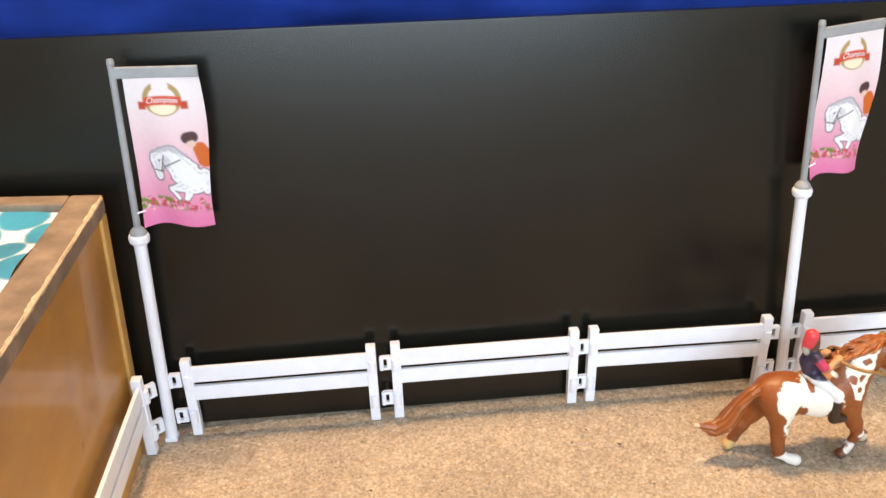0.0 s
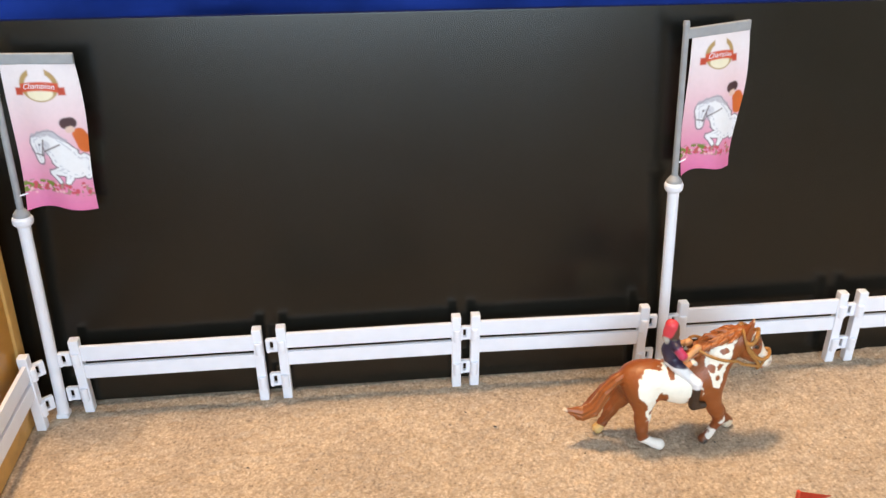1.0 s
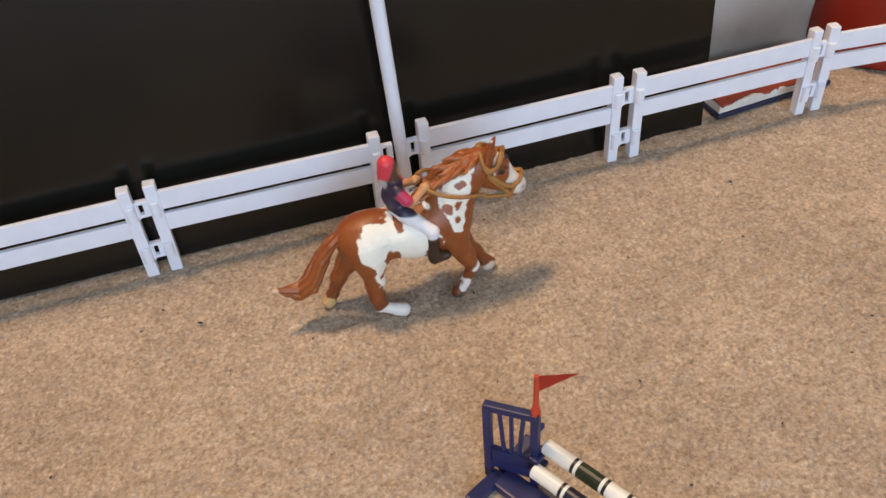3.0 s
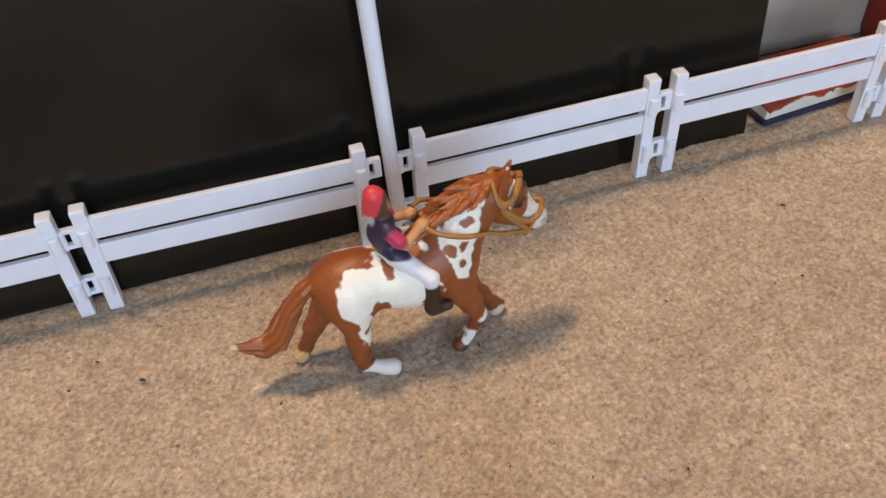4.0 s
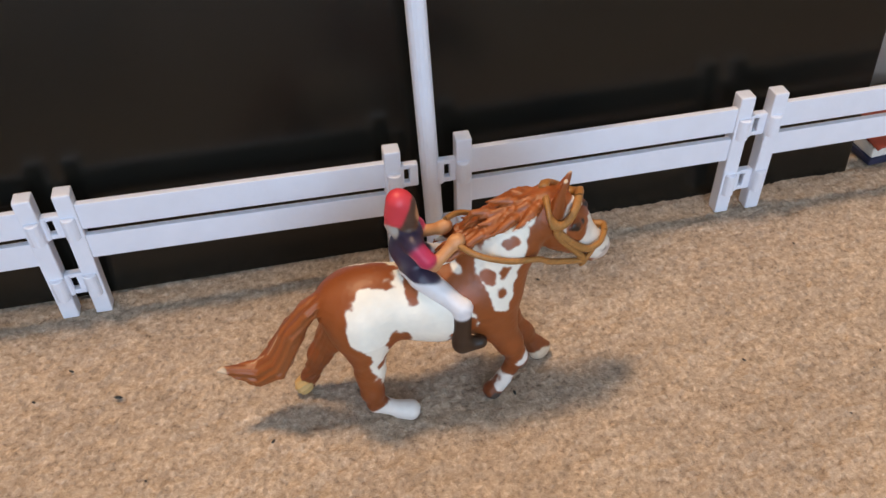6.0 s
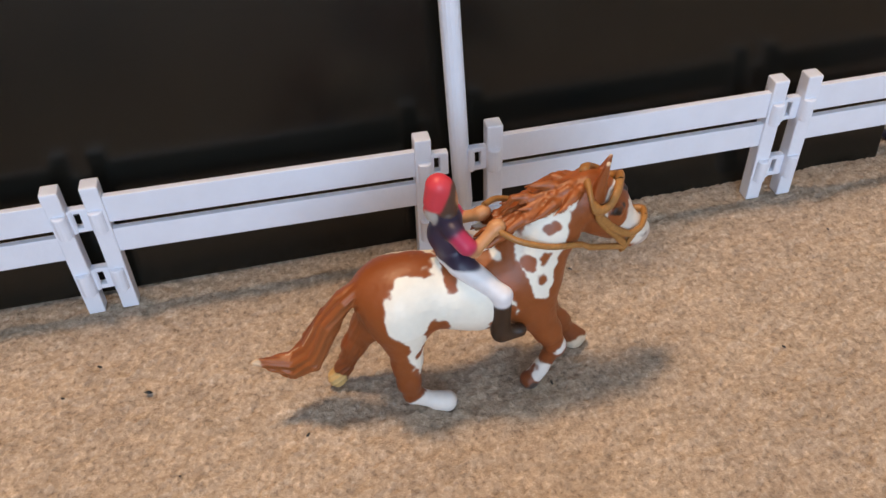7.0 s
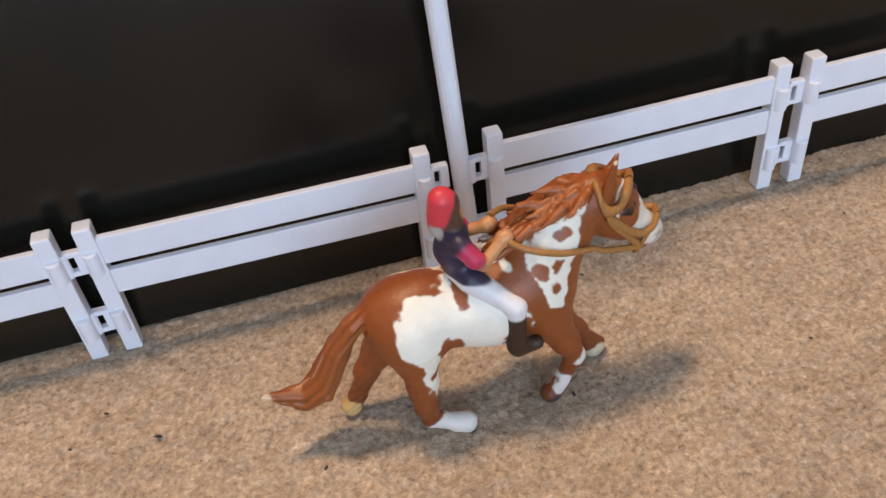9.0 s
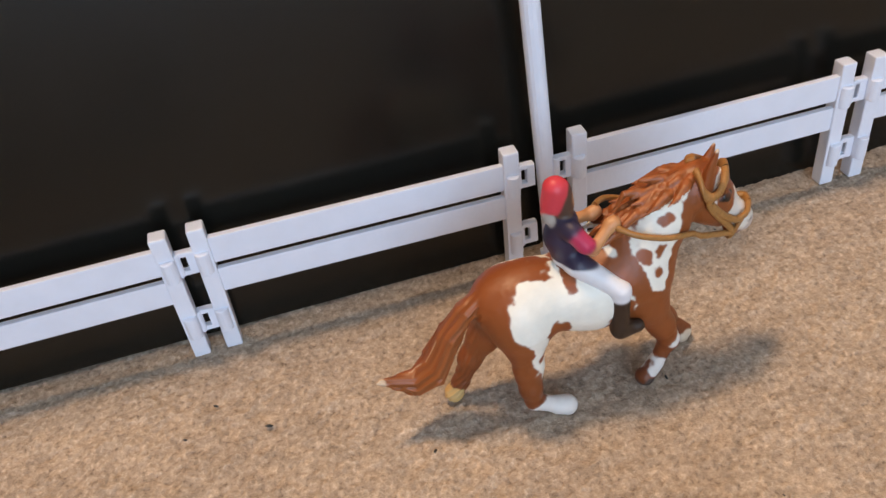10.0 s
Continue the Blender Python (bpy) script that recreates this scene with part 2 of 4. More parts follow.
def solid(shapes, low, high, step, relief=None):
    """The skin of a blend of tapered capsules (a, c, ra, rc, blend): points and quads."""
    ax = [np.arange(lo, hi + step, step) for lo, hi in zip(low, high)]
    n = [len(q) for q in ax]
    field = np.full(n, 1.0)
    for a, c, ra, rc, k in shapes:
        pad = max(ra, rc) + 0.006
        s = tuple(slice(max(0, np.searchsorted(q, min(u, w) - pad)), np.searchsorted(q, max(u, w) + pad)) for q, u, w in zip(ax, a, c))
        gx, gy, gz = np.meshgrid(ax[0][s[0]], ax[1][s[1]], ax[2][s[2]], indexing="ij")
        d = cone_dist(np.stack([gx, gy, gz], -1).reshape(-1, 3), a, c, ra, rc).reshape(gx.shape)
        field[s] = melt(field[s], d, k)
    if relief is not None:
        near = np.argwhere(np.abs(field) < 3 * step)
        pts = np.array(low) + near * step
        field[tuple(near.T)] += relief(pts)
    inside = field < 0
    cells = np.zeros([q - 1 for q in n], int)
    for dx in (0, 1):
        for dy in (0, 1):
            for dz in (0, 1):
                cells += inside[dx:n[0] - 1 + dx, dy:n[1] - 1 + dy, dz:n[2] - 1 + dz]
    live = np.argwhere((cells > 0) & (cells < 8))
    index = np.full(cells.shape, -1)
    index[tuple(live.T)] = np.arange(len(live))
    total, count = np.zeros((len(live), 3)), np.zeros(len(live))
    corners = [(i, j, k) for i in (0, 1) for j in (0, 1) for k in (0, 1)]
    for c0 in corners:
        for axis in range(3):
            if c0[axis]:
                continue
            c1 = tuple(v2 + (q == axis) for q, v2 in enumerate(c0))
            f0, f1 = field[tuple((live + c0).T)], field[tuple((live + c1).T)]
            cut = (f0 < 0) != (f1 < 0)
            t = np.where(cut, f0 / np.where(cut, f0 - f1, 1), 0)
            pt = live + np.array(c0) + t[:, None] * np.eye(3)[axis]
            total[cut] += pt[cut]
            count[cut] += 1
    verts = np.array(low) + total / count[:, None] * step
    faces = []
    for axis in range(3):
        u, w = (axis + 1) % 3, (axis + 2) % 3
        s0, s1 = [slice(None)] * 3, [slice(None)] * 3
        s0[axis], s1[axis] = slice(0, -1), slice(1, None)
        a_in, b_in = inside[tuple(s0)], inside[tuple(s1)]
        for e in np.argwhere(a_in != b_in):
            if min(e[u], e[w]) < 1:
                continue
            q = []
            for du, dw in ((-1, -1), (0, -1), (0, 0), (-1, 0)):
                cc = e.copy()
                cc[u] += du
                cc[w] += dw
                q.append(index[tuple(cc)] if all(x < y for x, y in zip(cc, cells.shape)) else -1)
            if min(q) >= 0:
                faces.append(q if a_in[tuple(e)] else q[::-1])
    return verts, np.array(faces)


def flat_dist(x, z, a, c, ra, rc=None):
    """Distance in a plane to a tapered stroke from a to c."""
    rc = ra if rc is None else rc
    dx, dz = c[0] - a[0], c[1] - a[1]
    t = np.clip(((x - a[0]) * dx + (z - a[1]) * dz) / max(dx * dx + dz * dz, 1e-12), 0, 1)
    return np.hypot(x - a[0] - t * dx, z - a[1] - t * dz) - (ra + (rc - ra) * t)


def lay(colours, mask, colour):
    """Paint colour over colours where mask is 1."""
    return colours + (np.array(colour) - colours) * np.clip(mask, 0, 1)[:, None]


# ---- room ----
def wall(name, sx, sy, sz, at, material, label):
    return tagged(part(name, box(sx, sy, sz, at), material, None), label, "wall", "", "structure")


X0, X1, Y0, Y1, TOP = -1.9, 2.0, -1.9, 2.3, 2.4
wall("wall_north", X1 - X0 + 0.4, 0.2, TOP, ((X0 + X1) / 2, Y1 + 0.1, TOP / 2), PAINT, "cream painted wall behind the bed")
wall("wall_west", 0.2, Y1 - Y0, TOP, (X0 - 0.1, (Y0 + Y1) / 2, TOP / 2), PAINT, "cream painted side wall of the room")
wall("wall_east", 0.2, Y1 - Y0, TOP, (X1 + 0.1, (Y0 + Y1) / 2, TOP / 2), PAINT, "cream painted side wall of the room")
south = holder("wall_south", pose(0, 0, 0), "cream painted wall with a window opening", "wall", "", "structure")
WX0, WX1, WZ0, WZ1 = -0.60, 1.10, 0.2, 2.0
for a, c, z0, z1 in ((X0 - 0.2, WX0, 0, TOP), (WX1, X1 + 0.2, 0, TOP), (WX0, WX1, 0, WZ0), (WX0, WX1, WZ1, TOP)):
    part("wall_piece", box(c - a, 0.2, z1 - z0, ((a + c) / 2, Y0 - 0.1, (z0 + z1) / 2)), PAINT, south)
win = holder("window_1", pose((WX0 + WX1) / 2, Y0 - 0.1, (WZ0 + WZ1) / 2), "white framed window in the wall", "window", "", "structure")
for s in (-1, 1):
    part("window_frame", box(0.05, 0.06, WZ1 - WZ0, (s * ((WX1 - WX0) / 2 - 0.025), 0, 0), 0.004), WHITE, win)
    part("window_frame", box(WX1 - WX0 - 0.1, 0.06, 0.05, (0, 0, s * ((WZ1 - WZ0) / 2 - 0.025)), 0.004), WHITE, win)
pane = part("pane", box(WX1 - WX0 - 0.1, 0.006, WZ1 - WZ0 - 0.1), GLASS, win)
pane.visible_shadow = False
tagged(part("ceiling", box(X1 - X0 + 0.4, Y1 - Y0 + 0.4, 0.1, ((X0 + X1) / 2, (Y0 + Y1) / 2, TOP + 0.05)), CEIL), "plain white painted ceiling of the room", "ceiling", "", "structure")
fixture = holder("ceiling_lamp", pose(LAMP_AT[0], LAMP_AT[1], TOP), "round white ceiling lamp giving warm light", "lamp")
part("base", lathe([(0.07, -0.02), (0.075, -0.015), (0.075, 0)], 32), WHITE, fixture, smooth=False)

# carpet: one sheet, with real pile relief where the camera passes
def spread(stops):
    out = []
    for (a, c, step) in stops:
        out += list(np.arange(a, c - step * 0.5, step))
    return np.array(out + [stops[-1][1]])


xs = spread([(X0 - 0.1, -0.4, 0.1), (-0.4, 0.02, 0.003), (0.02, 0.66, 0.0016), (0.66, 1.0, 0.003), (1.0, X1 + 0.1, 0.1)])
ys = spread([(Y0 - 0.1, 0.2, 0.1), (0.2, 0.36, 0.003), (0.36, 0.68, 0.0016), (0.68, 0.8, 0.004), (0.8, Y1 + 0.1, 0.1)])
gy, gx = np.meshgrid(ys, xs, indexing="ij")
P = np.stack([gx, gy, 0 * gx], -1).reshape(-1, 3)
rng = np.random.default_rng(4)
near = ((P[:, 0] > -0.4) & (P[:, 0] < 1.0) & (P[:, 1] > 0.2) & (P[:, 1] < 0.8)).astype(float)
P[:, 2] = near * (0.00045 * rng.standard_normal(len(P)).clip(-1.6, 1.6) + 0.0006 * value_noise(P, 160.0) + 0.0007 * value_noise(P, 30.0, 2) - 0.0004)
P[:, :2] += near[:, None] * rng.uniform(-0.0004, 0.0004, (len(P), 2))
carpet = new("floor", grid_mesh("floor", P.reshape(*gx.shape, 3), CARPET))
tagged(carpet, "short-pile beige carpet with speckled tufts", "carpet", "", "structure")

# ---- black board, leaning back against the bed ----
LEAN_BACK = 5.5
board = part("backing_board", box(1.21, 0.010, 0.3135, (0, 0.005, 0.15675), 0.0012), BOARD)
board.matrix_basis = pose(0.001, 0.6552, 0.003, -LEAN_BACK, 0.6, 0.6)
tagged(board, "black semi-gloss backing board leaning behind the toy fence", "board")

# ---- bed with blue sheet behind it ----
u, w = np.meshgrid(np.linspace(0, 1, 160), np.linspace(0, 1, 120))
prof = np.interp(w, [0, 0.42, 0.5, 0.58, 1], [0, 0.40, 0.47, 0.49, 0.50])
depth = np.interp(w, [0, 0.42, 0.5, 0.58, 1], [0, 0.0, 0.03, 0.10, 0.85])
S = np.stack([-1.5 + 2.06 * u, 0.745 + depth, prof], -1)
flatS = S.reshape(-1, 3)
fold = 0.014 * value_noise(flatS * (1, 1, 2.2), 9.0, 5) + 0.006 * value_noise(flatS * (1, 1, 3), 26.0, 6)
S[..., 1] += fold.reshape(u.shape) * (w < 0.55)
S[..., 2] += 0.5 * fold.reshape(u.shape) * (w >= 0.42)
bed = holder("bed", pose(0, 0, 0), "low bed covered with a rumpled royal-blue sheet", "bed")
tagged(new("sheet", grid_mesh("sheet", S, SHEET)), "rumpled royal-blue sheet").parent = bed
part("mattress", box(2.02, 0.80, 0.455, (-0.47, 1.19, 0.2275), 0.03), PAINT, bed)

# ---- toy fence ----
SPAN, TALL, POST = 0.1445, 0.0715, 0.0078


def fence_panel(m):
    """Two posts, two rails and the clips on the right-hand post; the origin is at the foot of the left post."""
    e = holder("toy_fence", m, "white plastic toy fence panel with two flat rails", "toy fence", "white toy fence panels")
    for x, s in ((0.0, -1), (SPAN, 1)):
        bm = box(POST, POST, TALL, (x, 0, TALL / 2), 0.0009)
        for z0, z1 in ((0.0475, 0.0595), (0.0125, 0.0255)):
            lathe([(0.0028, z0), (0.0033, z0 + 0.0005), (0.0033, z1 - 0.0005), (0.0028, z1)], 16, pose(x + s * 0.0005, -0.0036, 0), bm)
        part("post", bm, WHITE, e)
    for z0, z1 in ((0.0510, 0.0650), (0.0340, 0.0472)):
        part("rail", box(SPAN - POST + 0.001, 0.0032, z1 - z0, (SPAN / 2, -0.001, (z0 + z1) / 2), 0.0005), WHITE, e)
    return e


def clip(m):
    """A C-shaped clip that joins two posts; the origin is between them."""
    bm = box(0.0042, 0.0040, 0.0125, (0.0028, 0, 0), 0.0008)
    for z in (-0.0051, 0.0051):
        box(0.0075, 0.0036, 0.0026, (-0.0006, 0, z), 0.0007, None, bm)
    lathe([(0.0014, -0.0064), (0.0018, -0.0058), (0.0018, 0.0058), (0.0014, 0.0064)], 10, pose(-0.0036, -0.0012, 0), bm)
    ob = part("fence_clip", bm, WHITE)
    ob.matrix_basis = m
    return tagged(ob, "white plastic clip linking two toy fence posts", "fence clip", "fence clips")


first = fence_panel(pose(-0.1235, 0.6475, 0, 0, 0, 0.1))
for x, y, turn in ((0.0405, 0.6485, 0.0), (0.2005, 0.6490, -0.3), (0.3795, 0.6480, 0.1), (0.5385, 0.6480, 0.3), (0.6950, 0.6490, -6.0), (0.8550, 0.6320, -6.0)):
    sag, short = (0.7, 1.0) if x == 0.2005 else (0.0, 0.980 if 0.3 < x < 0.6 else 1.0)
    copy_thing(first, pose(x, y, 0, 0, sag, turn) @ Matrix.Diagonal((short, 1, 1, 1)))
for x, y, turn in ((-0.1565, 0.4830, 90.0), (-0.1575, 0.3220, 90.3)):
    copy_thing(first, pose(x, y, 0, 0, 0, turn))

one = clip(pose(0.0324, 0.6485, 0.0535))
joints = [(0.0324, 0.6485, 0), (0.1928, 0.649, 0), (0.5298, 0.648, 0), (0.6875, 0.649, -3), (0.8465, 0.6330, -6),
          (0.3530, 0.6485, 0), (0.3722, 0.648, 0), (-0.1335, 0.6470, 0), (-0.1510, 0.6350, 40), (-0.1570, 0.4745, 90)]
for i, (x, y, turn) in enumerate(joints):
    for z in (0.0535, 0.0190):
        if i or z < 0.05:
            copy_thing(one, pose(x, y, z, 0, 0, turn))


# ---- flag poles ----
def flag_print(w, h, nx=96, nz=214):
    """The cloth: pink, paler at the top, with a horseshoe badge, a pale horse shape and a row of flowers."""
    s, t = np.meshgrid(np.linspace(0, 1, nx), np.linspace(0, 1, nz))
    x, z = (s * w).ravel(), (t * h).ravel()
    k = 0.0004

    def m(d):
        return 1 / (1 + np.exp(np.clip(d / (k * 0.5), -40, 40)))

    up = np.clip(z / h, 0, 1)[:, None]
    stops = np.array([(0.70, 0.17, 0.36), (0.72, 0.24, 0.40), (0.76, 0.42, 0.52), (0.78, 0.58, 0.63), (0.78, 0.70, 0.73)])
    col = np.stack([np.interp(up[:, 0], [0, 0.15, 0.4, 0.65, 0.9], stops[:, c]) for c in range(3)], 1)
    # horseshoe badge with a red ribbon
    cx, cz, r = 0.0245, 0.0930, 0.0105
    ring = np.abs(np.hypot((x - cx) * 0.95, z - cz - 0.003) - r) - 0.0017
    gap = np.where(z > cz + 0.003, np.maximum(ring, 0.0055 - np.abs(x - cx)), ring)
    col = lay(col, m(gap), (0.42, 0.27, 0.11))
    col = lay(col, m(np.hypot((x - cx) * 0.8, (z - cz + 0.003) * 1.3) - 0.0068), (0.80, 0.72, 0.55))
    arc = z - (cz + 0.0022 - 10.0 * (x - cx) ** 2)
    col = lay(col, m(np.maximum(np.abs(arc) - 0.0032, np.abs(x - cx) - 0.0125)), (0.62, 0.085, 0.04))
    tails = np.maximum(np.abs(z - cz + 0.0016) - 0.0028, np.abs(np.abs(x - cx) - 0.0140) - 0.0024)
    col = lay(col, m(tails), (0.50, 0.06, 0.03))
    # pale galloping horse shape
    pts = [((0.038, 0.030), (0.030, 0.036), 0.010, 0.010), ((0.031, 0.037), (0.021, 0.049), 0.0105, 0.0080), ((0.020, 0.050), (0.0110, 0.047), 0.0070, 0.0050),
           ((0.0110, 0.047), (0.0125, 0.0320), 0.0050, 0.0030), ((0.030, 0.026), (0.020, 0.0235), 0.005, 0.0022), ((0.020, 0.0235), (0.0255, 0.0165), 0.002, 0.0016),
           ((0.034, 0.024), (0.031, 0.0165), 0.004, 0.0019), ((0.044, 0.034), (0.046, 0.022), 0.006, 0.003)]
    d = np.min([flat_dist(x - 0.0038, z - 0.0052, *q) for q in pts], 0)
    wob = value_noise(np.stack([x, z, 0 * x], 1), 420.0, 3)
    d = d + 0.0006 * wob
    col = lay(col, m(d), (0.80, 0.80, 0.84))
    col = lay(col, m(np.abs(d) - 0.0004), (0.12, 0.10, 0.13))
    col = lay(col, m(np.maximum(np.abs(d + 0.0030) - 0.0005, -wob - 0.1)) * 0.6, (0.40, 0.41, 0.50))
    col = lay(col, m(np.hypot(x - 0.0168, z - 0.0500) - 0.0007), (0.05, 0.04, 0.05))
    # grey mane along the crest
    crest = np.minimum(flat_dist(x, z, (0.0133, 0.0572), (0.0248, 0.0612), 0.0016, 0.0024), flat_dist(x, z, (0.0248, 0.0612), (0.0363, 0.0552), 0.0024, 0.0016))
    col = lay(col, m(crest + 0.0008 * wob) * 0.7, (0.40, 0.38, 0.45))
    col = lay(col, m(flat_dist(x, z, (0.0223, 0.0512), (0.0213, 0.0432), 0.0024, 0.0016) + 0.0007 * wob) * 0.5, (0.45, 0.44, 0.52))
    for a, c in (((0.014, 0.036), (0.0165, 0.049)), ((0.0165, 0.040), (0.028, 0.0465)), ((0.0095, 0.0375), (0.0145, 0.0365))):
        col = lay(col, m(flat_dist(x - 0.0038, z - 0.0052, a, c, 0.0005)), (0.12, 0.09, 0.10))
    # two plain blots over the horse shape: one orange-red, one dark
    col = lay(col, m(flat_dist(x, z, (0.0460, 0.0600), (0.0500, 0.0520), 0.0048, 0.006)), (0.60, 0.13, 0.03))
    col = lay(col, m(flat_dist(x, z, (0.0378, 0.0680), (0.0408, 0.0685), 0.0042)), (0.07, 0.035, 0.04))
    col = lay(col, m(flat_dist(x, z, (0.0393, 0.0633), (0.0408, 0.0638), 0.0024)), (0.72, 0.50, 0.42))
    # flowers
    p3 = np.stack([x, z, 0 * x], 1)
    row = np.abs(z - 0.0170 + 0.06 * (x - 0.02)) - 0.0042
    leaf = np.maximum(row, -0.25 * (x < 0.026) + 0.1 - value_noise(p3, 520.0, 8))
    col = lay(col, m(leaf * 0.6) * np.where(x < 0.024, 1, 0.6), (0.16, 0.22, 0.035))
    rg = np.random.default_rng(2)
    for _ in range(46):
        q = (rg.uniform(0.003, w - 0.002), rg.normal(0.0160, 0.0028))
        col = lay(col, m(np.hypot(x - q[0], z - q[1]) - rg.uniform(0.0006, 0.0014)), (0.55, 0.07, 0.10) if rg.random() < 0.7 else (0.80, 0.45, 0.5))
    wave = 0.0022 * np.sin(4.2 * t + 1.4 * s) * (1 - t) + 0.0016 * np.sin(7.0 * s + 2.0 * t) * (1 - 0.6 * t)
    drift = -0.0008 * (1 - t) ** 1.5 + 0.0020 * np.sin(5.5 * (1 - t)) * s
    xyz = np.stack([s * w + drift, wave * 2.0, t * h + 0.0020 * np.sin(5 * s) * (1 - t)], -1)
    return xyz, col


def banner_word(text, cloth, w, h):
    """A word on the badge's ribbon, bent along its arc and lying on the cloth."""
    curve = bpy.data.curves.new("lettering", "FONT")
    curve.body, curve.align_x, curve.align_y, curve.shear = text, "CENTER", "CENTER", 0.25
    curve.resolution_u = 3
    holder_ob = bpy.data.objects.new("lettering", curve)
    mesh = bpy.data.meshes.new_from_object(holder_ob)
    bpy.data.objects.remove(holder_ob)
    P = np.array([tuple(v.co) for v in mesh.vertices])
    wide = P[:, 0].max() - P[:, 0].min()
    u = (P[:, 0] - (P[:, 0].max() + P[:, 0].min()) / 2) / wide * 0.0205
    v = (P[:, 1] - (P[:, 1].max() + P[:, 1].min()) / 2) / wide * 0.0235
    x, z = 0.0245 + u, 0.0952 - 10.0 * u ** 2 + v
    nz, nx = cloth.shape[:2]
    i = np.clip(np.round(z / h * (nz - 1)).astype(int), 0, nz - 1)
    j = np.clip(np.round(x / w * (nx - 1)).astype(int), 0, nx - 1)
    near = cloth[i, j]
    base = np.stack([j / (nx - 1) * w, i / (nz - 1) * h], 1)
    for vert, q, x1, z1, b1 in zip(mesh.vertices, near, x, z, base):
        vert.co = (q[0] + x1 - b1[0], q[1] - 0.0004, q[2] + z1 - b1[1])
    mesh.materials.clear()
    mesh.materials.append(WHITE)
    return tagged(new("lettering", mesh), "cream printed lettering on the red ribbon")


def flag_pole(m):
    e = holder("flag_pole", m, "white toy flag pole with grey mast and pink printed banner", "toy flag pole", "toy flag poles")
    bm = box(0.0100, 0.0100, 0.004, (0, 0, 0.002), 0.0008)
    lathe([(0.0050, 0.003), (0.0046, 0.02), (0.0047, 0.17), (0.0049, 0.1775)], 16, None, bm)
    part("column", bm, WHITE, e)
    part("collar", lathe([(0.0060, 0.1768), (0.0072, 0.1782), (0.0077, 0.1800), (0.0077, 0.1825), (0.0068, 0.1842), (0.0050, 0.1846)], 24), WHITE, e)
    bm = lathe([(0.0064, 0.1845), (0.0060, 0.1865), (0.0042, 0.1888), (0.0026, 0.1905), (0.0024, 0.308), (0.0028, 0.310), (0.0022, 0.313)], 16)
    part("mast", bm, GREY, e, smooth=False)
    part("arm", box(0.0590, 0.0040, 0.0078, (0.0285, 0, 0.3035), 0.0010), GREY, e)
    W, H = 0.0520, 0.1110
    xyz, col = flag_print(W, H)
    xyz = xyz + np.array((0.0062, -0.0010, 0.3000 - H))
    ob = new("banner", grid_mesh("banner", xyz[:, ::-1], CLOTH, col.reshape(*xyz.shape[:2], 3)[:, ::-1]))
    ob.parent = e
    tagged(ob, "pale pink cloth banner printed with a white horse")
    word = banner_word("Champion", xyz, W, H)
    word.parent = e
    part("cord", rod((0.0020, -0.001, 0.2010), (0.0085, -0.001, 0.2030), 0.0006), WHITE, e)
    return e


pole = flag_pole(pose(-0.1440, 0.6420, 0, -3.0, 1.7, 0))
pole.scale = (0.97, 0.97, 0.981)
copy_thing(pole, pose(0.3660, 0.6480, 0, -2.5, -1.4, 15))


# ---- toy jumps ----
def striped_pole(a, c, band, parent):
    a, c = Vector(a), Vector(c)
    p = part("jump_pole", lathe([(0.0030, 0), (0.0040, 0.0006), (0.0040, (c - a).length - 0.0006), (0.0030, (c - a).length)], 16, between(a, c)), POLE_WHITE, parent, "white jump pole with dark bands")
    for f0, f1 in ((0.175, 0.285), (0.43, 0.60), (0.755, 0.85)):
        q0, q1 = a.lerp(c, f0), a.lerp(c, f1)
        part("band", rod(q0, q1, 0.00412, 16), band, p)
        for f in (f0 - 0.022, f1 + 0.022):
            q0, q1 = a.lerp(c, f - 0.007), a.lerp(c, f + 0.007)
            part("ring", rod(q0, q1, 0.00412, 16), BLACK, p)


